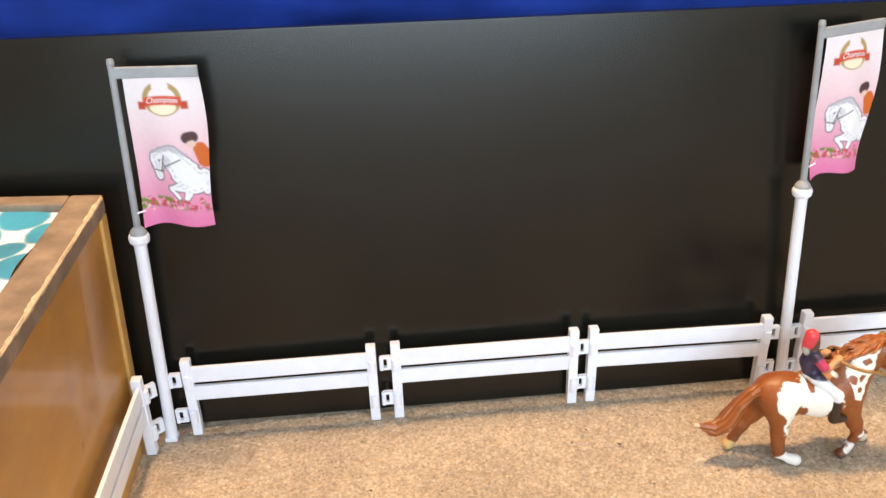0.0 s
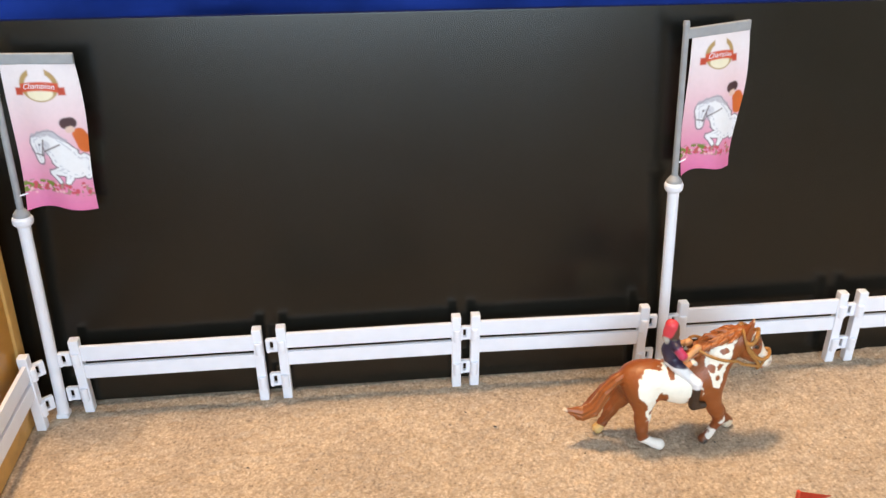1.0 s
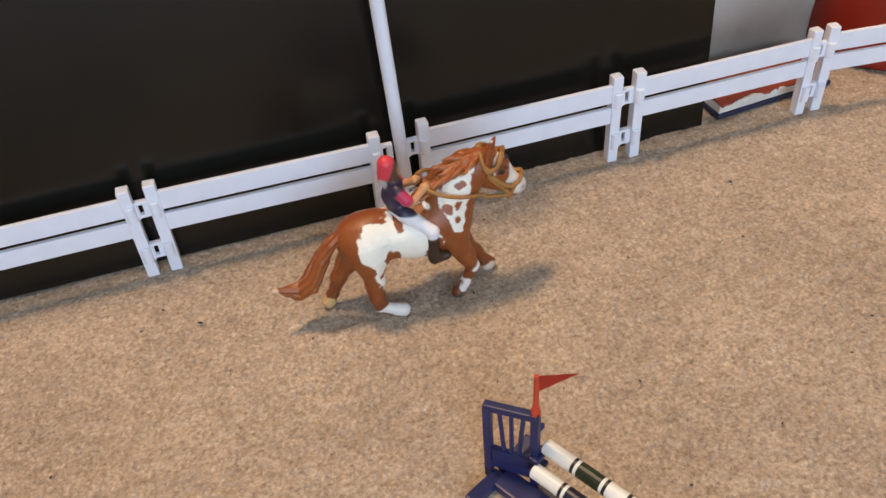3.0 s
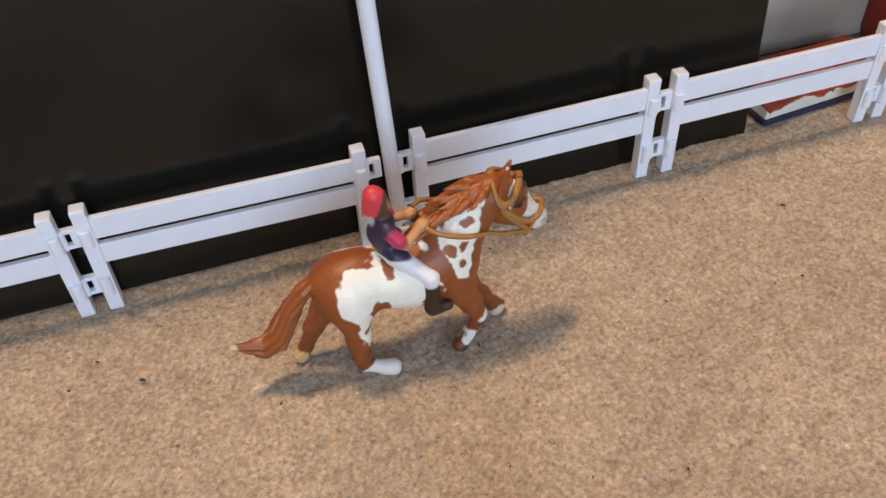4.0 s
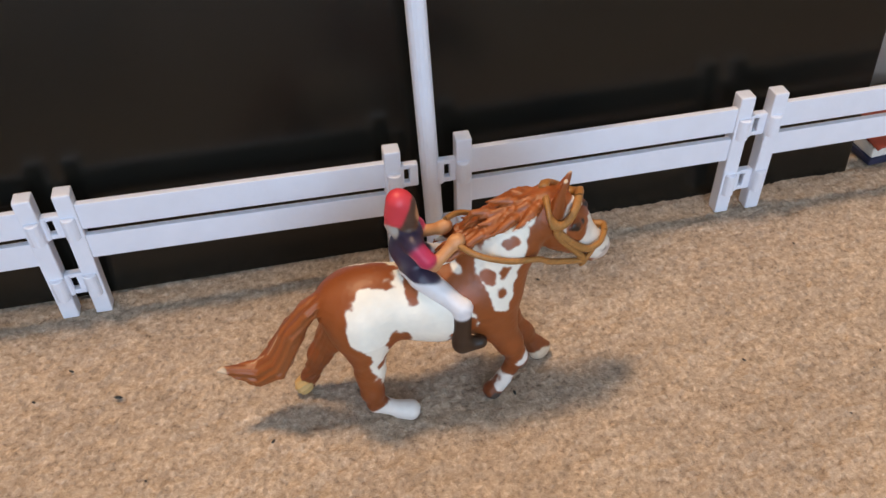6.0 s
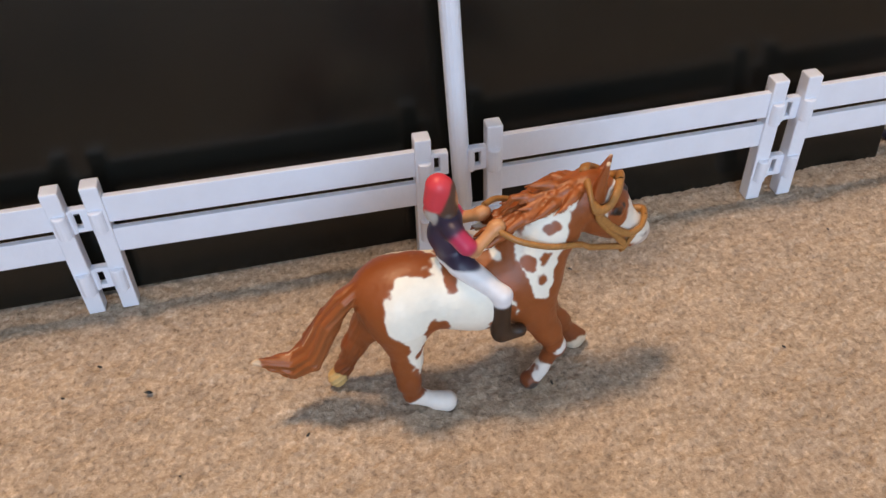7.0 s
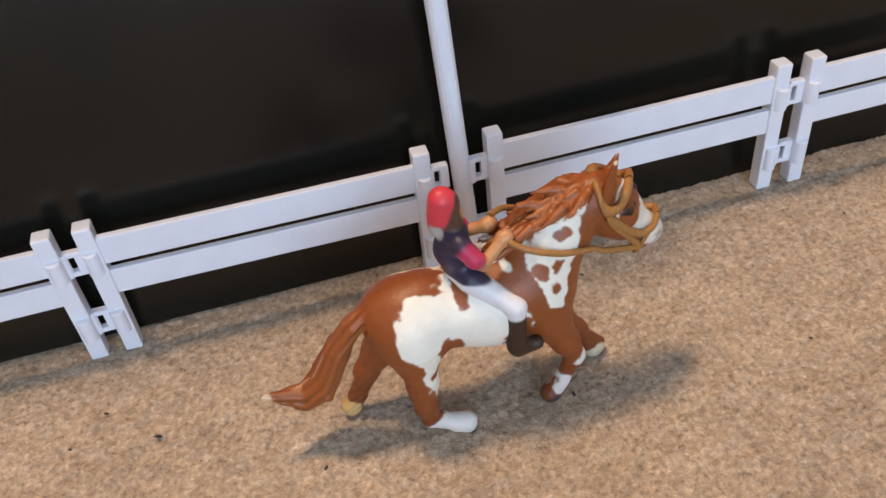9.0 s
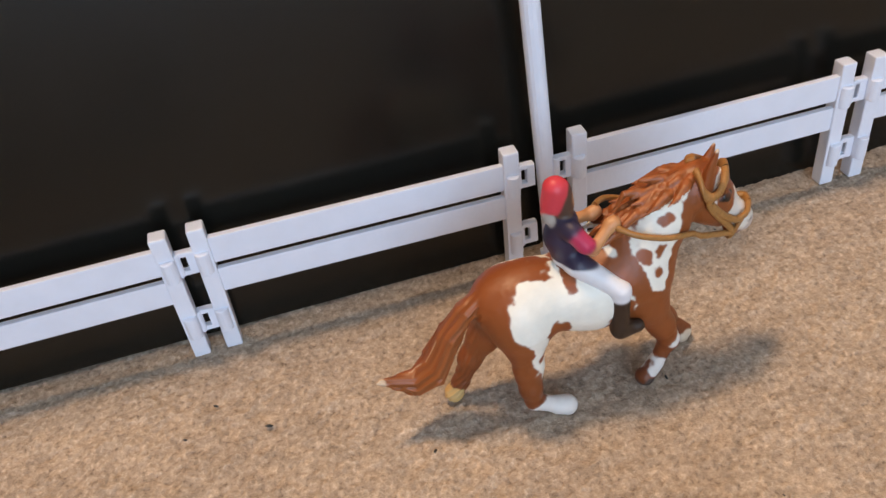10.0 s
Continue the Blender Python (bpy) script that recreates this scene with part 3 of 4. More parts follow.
def jump(m, length, colour, bands, label, flags):
    """Two open wings on a base bar with two poles; x runs along the poles from one wing's inner post to the other's."""
    e = holder("show_jump", m, label, "toy jump", "toy show jumps")
    for x0, s, paint in ((0.0, -1, flags[0]), (length, 1, flags[1])):
        splay = Matrix.Translation((x0, 0, 0)) @ pose(0, 0, 0, 0, 0, -20 * s) @ Matrix.Translation((-x0, 0, 0))
        wing, feet = [], []
        bm = box(0.0042, 0.0042, 0.063, (x0, 0, 0.0315), 0.0006)
        box(0.0042, 0.0042, 0.0575, (x0 + s * 0.0245, 0, 0.02875), 0.0006, None, bm)
        box(0.027, 0.0040, 0.0045, (x0 + s * 0.0122, 0, 0.0575), 0.0006, pose(0, 0, 0, 0, s * 5, 0), bm)
        box(0.027, 0.0040, 0.0055, (x0 + s * 0.0122, 0, 0.0120), 0.0006, None, bm)
        box(0.020, 0.0034, 0.010, (x0 + s * 0.0122, 0, 0.0190), 0.0006, None, bm)
        wing.append(part("wing_frame", bm, colour, e))
        for f0, f1 in ((0.006, 0.009), (0.0122, 0.0122), (0.0185, 0.0155)):
            wing.append(part("slat", rod((x0 + s * f0, 0, 0.057), (x0 + s * f1, 0, 0.014), 0.0012, 8), colour, e))
        for y in (-1, 1):
            feet.append(part("foot", box(0.007, 0.024, 0.006, (x0 + s * 0.018, y * 0.013, 0.0035), 0.001, pose(0, 0, 0, y * 6, 0, 0)), colour, e))
        slide = splay @ Vector((x0 + s * 0.018, 0, 0)) - Vector((x0 + s * 0.018, 0, 0))
        for ob in feet:
            ob.matrix_basis = Matrix.Translation(slide)
        for ob in wing:
            ob.matrix_basis = splay
        for z in (0.0240, 0.0340):
            part("cup", box(0.005, 0.010, 0.003, (x0 - s * 0.002, 0.0005, z - 0.0048), 0.0006), colour, e)
        part("peg", lathe([(0.0016, 0), (0.0018, 0.003), (0.0010, 0.0045)], 10, pose(x0, 0.0015, 0.047, -90, 0, 0)), colour, e)
        bm = lathe([(0.0026, 0), (0.0020, 0.004), (0.0015, 0.007), (0.0014, 0.012), (0.0012, 0.0275)], 10, pose(x0, 0, 0.0615))
        f = bm.verts.new((x0 - 0.001, 0, 0.0890)), bm.verts.new((x0 - 0.001, 0, 0.0765)), bm.verts.new((x0 + 0.0195, 0, 0.0875))
        bm.faces.new(f)
        bmesh.ops.solidify(bm, geom=[fc for fc in bm.faces if set(fc.verts) == set(f)], thickness=0.0028)
        flag = part("flag", bm, paint, e, "red plastic pennant" if paint is RED else "white plastic pennant")
        flag.matrix_basis = Matrix.Translation((x0, 0, 0)) @ pose(0, 0, 0, 0, 0, flags[2]) @ Matrix.Translation((-x0, 0, 0))
    part("base_bar", box(length + 0.03, 0.013, 0.0055, (length / 2, -0.009, 0.0032), 0.0012), colour, e)
    striped_pole((0.003, 0.0042, 0.0340), (length - 0.003, 0.0042, 0.0340), bands[0], e)
    striped_pole((0.003, -0.0050, 0.0240), (length - 0.003, -0.0050, 0.0240), bands[1], e)
    return e


jump(pose(0.3635, 0.4095, 0, 0, 0, -60.5), 0.123, NAVY, (BAND_GREEN, BAND_NAVY), "navy plastic toy jump with striped poles and two pennants", (RED, WHITE, 48.0))
jump(pose(0.0420, 0.3655, 0, 0, 0, -21.3), 0.1186, BLACK, (BLACK, BLACK), "black plastic toy jump with striped poles and two pennants", (WHITE, RED, 0.0))

# ---- wooden box with patterned fabric ----
BX, BY0, BY1, BH = -0.1690, 0.06, 0.648, 0.2150
crate = holder("wooden_box", Matrix.Translation((BX, 0, 0)) @ pose(0.003, 0, 0, 0, 2.8, 0) @ Matrix.Translation((-BX, 0, 0)), "honey-brown wooden box with a worn rim, open on top", "box")
WIDE = 0.42
part("side_panel", box(0.016, BY1 - BY0 - 0.026, BH - 0.014, (BX - 0.0100, (BY0 + BY1) / 2, (BH - 0.014) / 2), 0.0010), WOOD, crate)
for y in (BY0 + 0.0065, BY1 - 0.0065):
    part("corner_edge", box(0.018, 0.013, BH - 0.014, (BX - 0.0090, y, (BH - 0.014) / 2), 0.0015), EDGE_WOOD, crate)
    part("end_panel", box(WIDE - 0.018, 0.012, BH - 0.014, (BX - 0.018 - (WIDE - 0.018) / 2, y, (BH - 0.014) / 2), 0.001), WOOD, crate)
part("side_panel", box(0.016, BY1 - BY0 - 0.026, BH - 0.014, (BX - WIDE, (BY0 + BY1) / 2, (BH - 0.014) / 2), 0.0010), WOOD, crate)
part("rim", box(0.0225, BY1 - BY0, 0.014, (BX - 0.01125, (BY0 + BY1) / 2, BH - 0.007), 0.0022), RIM, crate, "dark brown rim with chipped edges")
part("rim", box(WIDE, 0.016, 0.014, (BX - 0.0225 - WIDE / 2, BY1 - 0.008, BH - 0.007), 0.0022), RIM, crate, "dark brown rim with chipped edges")
part("bottom_strip", box(0.004, BY1 - BY0 - 0.03, 0.020, (BX - 0.0002, (BY0 + BY1) / 2, 0.011), 0.0008), EDGE_WOOD, crate)
# pale chips where the varnish has gone along the rim's outer edge
n = 420
yy = np.linspace(BY0 + 0.004, BY1 - 0.004, n)
q3 = np.stack([yy, 0 * yy, 0 * yy], 1)
wide = (0.0008 + 0.0018 * value_noise(q3, 75.0, 4) + 0.0012 * value_noise(q3, 300.0, 9)).clip(0.0001, 0.0045)
deep = (0.0006 + 0.0018 * value_noise(q3, 60.0, 14) + 0.0012 * value_noise(q3, 240.0, 19)).clip(0.0003, 0.0045)
strip = np.stack([np.stack([BX - wide, yy, 0 * yy + BH + 0.0003], 1), np.stack([0 * yy + BX - 0.0010, yy, 0 * yy + BH + 0.0002], 1),
                  np.stack([0 * yy + BX + 0.0003, yy, 0 * yy + BH - 0.0012], 1), np.stack([0 * yy + BX + 0.0003, yy, BH - 0.001 - deep], 1)], 0)
chips = new("chipped_edge", grid_mesh("chipped_edge", strip, CHIP, None, False))
chips.parent = crate
tagged(chips, "bare pale wood where the rim is chipped")
u, w = np.meshgrid(np.linspace(0, 1, 240), np.linspace(0, 1, 300))
fx, fy = BX - 0.0120 - u * 0.20, BY1 - 0.0165 - w * 0.40
p3 = np.stack([fx.ravel(), fy.ravel(), 0 * fx.ravel()], 1)
hz = BH - 0.0035 - 0.006 * u.ravel() + 0.0035 * value_noise(p3, 22.0, 3) + 0.0015 * value_noise(p3, 70.0, 6)
px, py = (p3[:, 0] + 0.25 * hz) * 40, p3[:, 1] * 40
cellx, celly = (px + py) * 0.5, (px - py) * 0.5
dx, dy = np.abs(cellx % 1 - 0.5), np.abs(celly % 1 - 0.5)
curve = np.maximum(dx + 0.10 * np.cos(2 * np.pi * celly) , dy + 0.10 * np.cos(2 * np.pi * cellx))
band = 1 / (1 + np.exp(-(curve - 0.40) / 0.016))
teal = np.stack([0.05 + 0 * px, 0.28 + 0.05 * value_noise(p3, 40.0, 2), 0.42 + 0.06 * value_noise(p3, 40.0, 2)], 1)
fabric = new("patterned_fabric", grid_mesh("patterned_fabric", np.stack([fx, fy, hz.reshape(fx.shape)], -1)[:, ::-1], TOWEL, lay(teal, band, (0.72, 0.76, 0.84)).reshape(*fx.shape, 3)[:, ::-1]))
tagged(fabric, "crumpled teal fabric with a white lattice pattern in the box", "fabric")

# ---- things beside the end of the board ----
bin1 = holder("storage_bin", pose(0.728, 0.834, 0), "grey plastic storage bin on the carpet", "storage bin")
part("body", box(0.19, 0.20, 0.070, (0, 0, 0.035), 0.008, seg=3), BIN_GREY, bin1)
part("lid", box(0.20, 0.21, 0.018, (0, 0, 0.0795), 0.004, seg=3), BIN_GREY, bin1)
carton = holder("cardboard_box", pose(0.745, 0.836, 0.0885), "tan cardboard box standing on the grey bin", "box")
part("body", box(0.19, 0.19, 0.26, (0, 0, 0.13), 0.003), CARD, carton)
part("flap", box(0.19, 0.003, 0.04, (0, -0.098, 0.24), 0.001, pose(0, 0, 0, -8, 0, 0)), CARD, carton)
tub = holder("red_tub", pose(0.815, 0.724, 0), "dark red round plastic tub on the carpet", "tub")
part("body", lathe([(0.060, 0), (0.067, 0.003), (0.070, 0.010), (0.070, 0.03), (0.056, 0.18), (0.053, 0.19), (0.046, 0.195)], 64), BUCKET, tub, smooth=True)
part("rim", lathe([(0.0555, 0.176), (0.0580, 0.178), (0.0570, 0.186), (0.0535, 0.188)], 64), BUCKET, tub, smooth=True)
book = holder("old_book", pose(0.6680, 0.7250, 0, 0, 0, 5), "worn book with red cover and navy edge lying flat", "book")
part("back_cover", box(0.108, 0.052, 0.0040, (0, -0.033, 0.0026), 0.0010), COVER_NAVY, book)
part("page_block", box(0.105, 0.049, 0.0075, (0, -0.033, 0.0084), 0.0010), PAGES, book)
u, w = np.meshgrid(np.linspace(0, 1, 90), np.linspace(0, 1, 60))
ragged = 0.010 * value_noise(np.stack([u[0] * 3, 0 * u[0], 0 * u[0]], 1), 4.0, 7) + 0.004 * value_noise(np.stack([u[0] * 3, 0 * u[0], 0 * u[0]], 1), 16.0, 8)
cv = np.stack([-0.053 + 0.106 * u, (-0.0572 + 0.35 * ragged)[None, :] * (1 - w) - 0.008 * w, 0.0132 + 0.0010 * np.sin(9 * u + 4 * w) + 0.001 * w], -1)
cover = new("front_cover", grid_mesh("front_cover", cv, COVER_RED))
cover.parent = book
tagged(cover, "torn red cover with a ragged edge")
cover.modifiers.new("thickness", "SOLIDIFY").thickness = 0.0012

# ---- dark lint and grit lying on the pile ----
bits = bmesh.new()
rg = np.random.default_rng(21)
spots = [(0.210, 0.589), (0.587, 0.591)] + [(rg.uniform(-0.1, 0.75), rg.uniform(0.38, 0.64)) for _ in range(44)]
for i, (x, y) in enumerate(spots):
    r = 0.0013 if i < 2 else rg.uniform(0.0004, 0.0009)
    lathe([(r * 0.5, 0), (r, r * 0.4), (r * 0.4, r * 0.9)], 6, pose(x, y, 0.0002, rg.uniform(-20, 20), rg.uniform(-20, 20), rg.uniform(0, 180)) @ Matrix.Diagonal((1.6, 0.8, 1, 1)), bits)
tagged(part("lint", bits, BLACK), "tiny dark bits of lint scattered on the carpet", "lint", "", "stuff")

# ---- horse figurine ----
HX, HY = 0.340, 0.566


def horse():
    """A galloping pinto horse, one moulded and painted piece; x forward, y to its left."""
    S = []

    def s(a, c, ra, rc, k=0.004):
        S.append((a, c, ra, rc, k))

    # barrel, rump, chest
    s((-0.020, 0, 0.0565), (0.010, 0, 0.0535), 0.0150, 0.0160, 0.008)
    s((0.010, 0, 0.0535), (0.029, 0, 0.0560), 0.0160, 0.0150, 0.008)
    s((-0.0230, -0.005, 0.0545), (-0.019, -0.004, 0.0500), 0.0125, 0.0110, 0.006)
    s((-0.0245, 0.005, 0.0545), (-0.024, 0.004, 0.0500), 0.0123, 0.0110, 0.006)
    s((-0.0300, 0, 0.0595), (-0.015, 0, 0.0612), 0.0083, 0.0100, 0.006)
    s((0.030, -0.005, 0.0530), (0.031, -0.006, 0.0450), 0.0105, 0.0090, 0.006)
    s((0.031, 0.005, 0.0530), (0.033, 0.006, 0.0450), 0.0105, 0.0090, 0.006)
    # neck and head
    s((0.0250, 0, 0.0620), (0.0370, 0, 0.0795), 0.0148, 0.0108, 0.008)
    s((0.0370, 0, 0.0795), (0.0530, 0, 0.0890), 0.0106, 0.0080, 0.006)
    s((0.0305, 0, 0.0560), (0.0435, 0, 0.0765), 0.0105, 0.0072, 0.007)
    s((0.0230, 0, 0.0770), (0.0400, 0, 0.0895), 0.0046, 0.0052, 0.006)
    s((0.0400, 0, 0.0895), (0.0530, 0, 0.0945), 0.0052, 0.0048, 0.006)
    s((0.0565, 0, 0.0868), (0.0632, 0, 0.0808), 0.0082, 0.0075, 0.005)
    s((0.0628, 0, 0.0806), (0.0752, 0, 0.0680), 0.0068, 0.0043, 0.004)
    s((0.0580, 0, 0.0785), (0.0650, 0, 0.0725), 0.0064, 0.0048, 0.004)
    s((0.0752, 0, 0.0677), (0.0770, 0, 0.0658), 0.0046, 0.0041, 0.003)
    s((0.0705, 0, 0.0650), (0.0742, 0, 0.0624), 0.0029, 0.0023, 0.002)
    for d in (-1, 1):
        rise = 0.0 if d > 0 else 0.0065
        s((0.0570, d * 0.0048, 0.0925), (0.0605, d * 0.0062, 0.1010 + rise), 0.0036, 0.0010, 0.0015)
        s((0.0660, d * 0.0058, 0.0855), (0.0675, d * 0.0058, 0.0843), 0.0022, 0.0018, 0.0015)
        s((0.0772, d * 0.0027, 0.0690), (0.0785, d * 0.0027, 0.0680), 0.0017, 0.0013, 0.001)
    # near hind leg, planted, hoof forward
    s((-0.022, -0.0080, 0.0470), (-0.0207, -0.0112, 0.0310), 0.0110, 0.0058, 0.005)
    s((-0.0207, -0.0112, 0.0305), (-0.0212, -0.0132, 0.0190), 0.0056, 0.0047, 0.003)
    s((-0.0245, -0.0114, 0.0290), (-0.0238, -0.0122, 0.0250), 0.0024, 0.0026, 0.003)
    s((-0.0212, -0.0132, 0.0190), (-0.0200, -0.0140, 0.0120), 0.0046, 0.0040, 0.002)
    s((-0.0200, -0.0140, 0.0112), (-0.0110, -0.0150, 0.0058), 0.0037, 0.0033, 0.002)
    s((-0.0100, -0.0151, 0.0056), (-0.0062, -0.0152, 0.0042), 0.0040, 0.0044, 0.0015)
    # far hind leg, trailing
    s((-0.026, 0.0070, 0.0460), (-0.0330, 0.0090, 0.0330), 0.0110, 0.0070, 0.005)
    s((-0.0330, 0.0090, 0.0330), (-0.0400, 0.0090, 0.0220), 0.0064, 0.0048, 0.003)
    s((-0.0400, 0.0090, 0.0220), (-0.0455, 0.0085, 0.0100), 0.0046, 0.0034, 0.003)
    s((-0.0455, 0.0085, 0.0100), (-0.0490, 0.0085, 0.0042), 0.0034, 0.0042, 0.002)
    # near fore leg, folded back
    s((0.0310, -0.0080, 0.0440), (0.0372, -0.0105, 0.0315), 0.0085, 0.0056, 0.005)
    s((0.0372, -0.0105, 0.0315), (0.0408, -0.0115, 0.0225), 0.0054, 0.0040, 0.003)
    s((0.0402, -0.0115, 0.0240), (0.0412, -0.0116, 0.0215), 0.0042, 0.0040, 0.002)
    s((0.0408, -0.0115, 0.0215), (0.0350, -0.0125, 0.0108), 0.0038, 0.0030, 0.002)
    s((0.0350, -0.0125, 0.0108), (0.0335, -0.0127, 0.0085), 0.0034, 0.0032, 0.0015)
    s((0.0330, -0.0128, 0.0080), (0.0302, -0.0130, 0.0046), 0.0033, 0.0042, 0.0015)
    # far fore leg, reaching forward
    s((0.0330, 0.0080, 0.0440), (0.0415, 0.0070, 0.0290), 0.0082, 0.0052, 0.005)
    s((0.0415, 0.0070, 0.0290), (0.0475, 0.0060, 0.0170), 0.0050, 0.0039, 0.003)
    s((0.0470, 0.0060, 0.0182), (0.0482, 0.0058, 0.0158), 0.0041, 0.0039, 0.002)
    s((0.0475, 0.0060, 0.0170), (0.0525, 0.0050, 0.0085), 0.0036, 0.0030, 0.002)
    s((0.0525, 0.0050, 0.0085), (0.0550, 0.0045, 0.0042), 0.0033, 0.0043, 0.0015)
    # tail: locks that fan from the dock
    rg = np.random.default_rng(11)
    mid = [(-0.034, 0, 0.0635), (-0.0425, 0, 0.0580), (-0.0495, 0, 0.0470), (-0.0560, 0, 0.0340), (-0.0660, 0, 0.0275), (-0.0810, 0, 0.0330)]
    fat = [0.0042, 0.0058, 0.0082, 0.0090, 0.0058, 0.0010]
    for lock in range(9):
        ang = 2 * math.pi * lock / 9
        off = [np.array((0.55 * math.sin(ang) * f * 0.9, math.cos(ang) * f * 0.75, 0.8 * math.sin(ang) * f)) for f in fat]
        wob = rg.normal(0, 0.0006, (6, 3))
        end = rg.uniform(0.0, 0.006)
        for i in range(5):
            a = np.array(mid[i]) + off[i] * 0.75 + wob[i]
            c = np.array(mid[i + 1]) + off[i + 1] * 0.75 + wob[i + 1] + (np.array((end, 0, -0.0005)) if i == 4 else 0)
            s(a, c, fat[i] * 0.36, fat[i + 1] * 0.36, 0.0008)
    for a, c, r0, r1 in zip(mid, mid[1:], fat, fat[1:]):
        s(a, c, r0 * 0.62, r1 * 0.62, 0.0012)
    # mane: swept-back locks along the crest
    for i in range(24):
        f = i / 23
        root = np.array((0.0255 + 0.0290 * f, 0.0, 0.0815 + 0.0148 * f + 0.0022 * math.sin(math.pi * f)))
        for d, drop in ((-1, -0.0008), (0, 0.0010), (1, -0.0030)):
            jit = rg.normal(0, 0.0009, 3)
            long = 0.8 + 0.6 * rg.random()
            c1 = root + np.array((-0.0055, d * 0.0046, 0.3 * drop + 0.0004)) * long + jit
            c2 = root + np.array((-0.0092, d * 0.0060, drop - 0.0008)) * long + jit * 1.6
            c3 = c2 + np.array((-0.0030, d * 0.0006, -0.0016 + 0.0010 * rg.normal())) * long
            s(root, c1, 0.0020, 0.0019, 0.0006)
            s(c1, c2, 0.0019, 0.0013, 0.0004)
            s(c2, c3, 0.0013, 0.0004, 0.0003)
    s((0.058, 0, 0.0955), (0.0665, -0.001, 0.0915), 0.0026, 0.0010, 0.002)

    def strand(p):
        # runs across the hair of the tail, from its upper to its lower edge
        best, off = np.full(len(p), 1e9), np.zeros(len(p))
        for a, c in zip(mid, mid[1:]):
            ax, az, dx, dz = a[0], a[2], c[0] - a[0], c[2] - a[2]
            ln = math.hypot(dx, dz)
            t = np.clip(((p[:, 0] - ax) * dx + (p[:, 2] - az) * dz) / ln ** 2, 0, 1)
            d = np.hypot(p[:, 0] - ax - t * dx, p[:, 2] - az - t * dz)
            o = ((p[:, 0] - ax) * dz - (p[:, 2] - az) * dx) / ln
            off = np.where(d < best, o, off)
            best = np.minimum(best, d)
        return off * 1700.0 + p[:, 1] * 900.0 + 4.0 * value_noise(p, 70.0, 5)

    def relief(p):
        tail = p[:, 0] < -0.037
        return np.where(tail, 0.00022 * np.sin(1.4 * strand(p)), 0.00007 * value_noise(p, 700.0))

    verts, faces = solid(S, (-0.088, -0.024, -0.002), (0.088, 0.024, 0.110), 0.00047, relief)

    # coat
    x, y, z = verts.T
    n1 = 0.0014 * value_noise(verts, 300.0, 1) + 0.0006 * value_noise(verts, 700.0, 2)

    def m(d):
        return 1 / (1 + np.exp(np.clip((d + n1) / 0.00014, -40, 40)))

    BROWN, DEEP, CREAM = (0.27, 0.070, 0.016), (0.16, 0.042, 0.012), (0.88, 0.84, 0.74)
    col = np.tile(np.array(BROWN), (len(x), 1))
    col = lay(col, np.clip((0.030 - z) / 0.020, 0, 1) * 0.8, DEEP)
    white = np.minimum(flat_dist(x, z, (-0.0160, 0.0590), (0.0080, 0.0530), 0.0125, 0.0145), flat_dist(x, z, (-0.0160, 0.0540), (-0.0165, 0.0310), 0.0068, 0.0026))
    white = np.minimum(white, flat_dist(x, z, (-0.0165, 0.0310), (-0.0150, 0.0262), 0.0012, 0.0026))
    white = np.minimum(white, flat_dist(x, z, (-0.004, 0.066), (0.008, 0.064), 0.0065))
    white = np.maximum(white, 0.0016 - flat_dist(x, z, (-0.0085, 0.0490), (-0.0075, 0.0400), 0.0034))
    white = np.maximum(white, 0.0004 - flat_dist(x, z, (-0.0025, 0.0790), (-0.0018, 0.0665), 0.0032, 0.0024))
    for q, r in (((-0.0168, 0.0372), 0.0016), ((-0.0130, 0.0402), 0.0013), ((-0.0140, 0.0345), 0.0011), ((0.0118, 0.0440), 0.0013), ((0.0135, 0.0475), 0.0016)):
        white = np.maximum(white, r - np.hypot(x - q[0], z - q[1]))
    white = np.maximum(white, -flat_dist(x, z, (0.0185, 0.0440), (0.0180, 0.0520), 0.0046))
    white = np.maximum(white, -flat_dist(x, z, (0.0160, 0.0370), (0.0140, 0.0385), 0.0018))
    white = np.maximum(white, z - 0.0705)
    col = lay(col, m(white), CREAM)
    neck = np.minimum(flat_dist(x, z, (0.0325, 0.0590), (0.0320, 0.0745), 0.0028, 0.0084), flat_dist(x, z, (0.0322, 0.0775), (0.0425, 0.0940), 0.0094, 0.0032))
    for q, r in (((0.0272, 0.0728), 0.0032), ((0.0342, 0.0730), 0.0025), ((0.0328, 0.0645), 0.0028), ((0.0355, 0.0852), 0.0024), ((0.0378, 0.0868), 0.0019)):
        neck = np.maximum(neck, r - np.hypot(x - q[0], z - q[1]))
    col = lay(col, m(neck), CREAM)
    col = lay(col, m(flat_dist(x, z, (0.0125, 0.0800), (0.0160, 0.0740), 0.0030, 0.0016)), CREAM)
    # mane, ears and locks stay brown
    hairy = ((z > np.minimum(0.0842 + 0.80 * (x - 0.025), 0.0912 + 0.45 * (x - 0.035)) + 0.7 * n1) | ((y > 0.001) & (z > 0.0830 + 0.4 * (x - 0.030)))) & (z > 0.0790) & (x > 0.004) & (x < 0.057)
    hair = np.where(hairy, 1.0, 0.0)
    streak = 0.5 + 0.5 * np.where(x < -0.03, np.sin(strand(verts)), np.sin(verts @ np.array((-900.0, 900.0, 2300.0)) + 2 * value_noise(verts, 120.0, 5)))
    HAIRC = np.array((0.31, 0.088, 0.022))
    col = col + (HAIRC * (0.82 + 0.36 * streak[:, None]) - col) * hair[:, None]
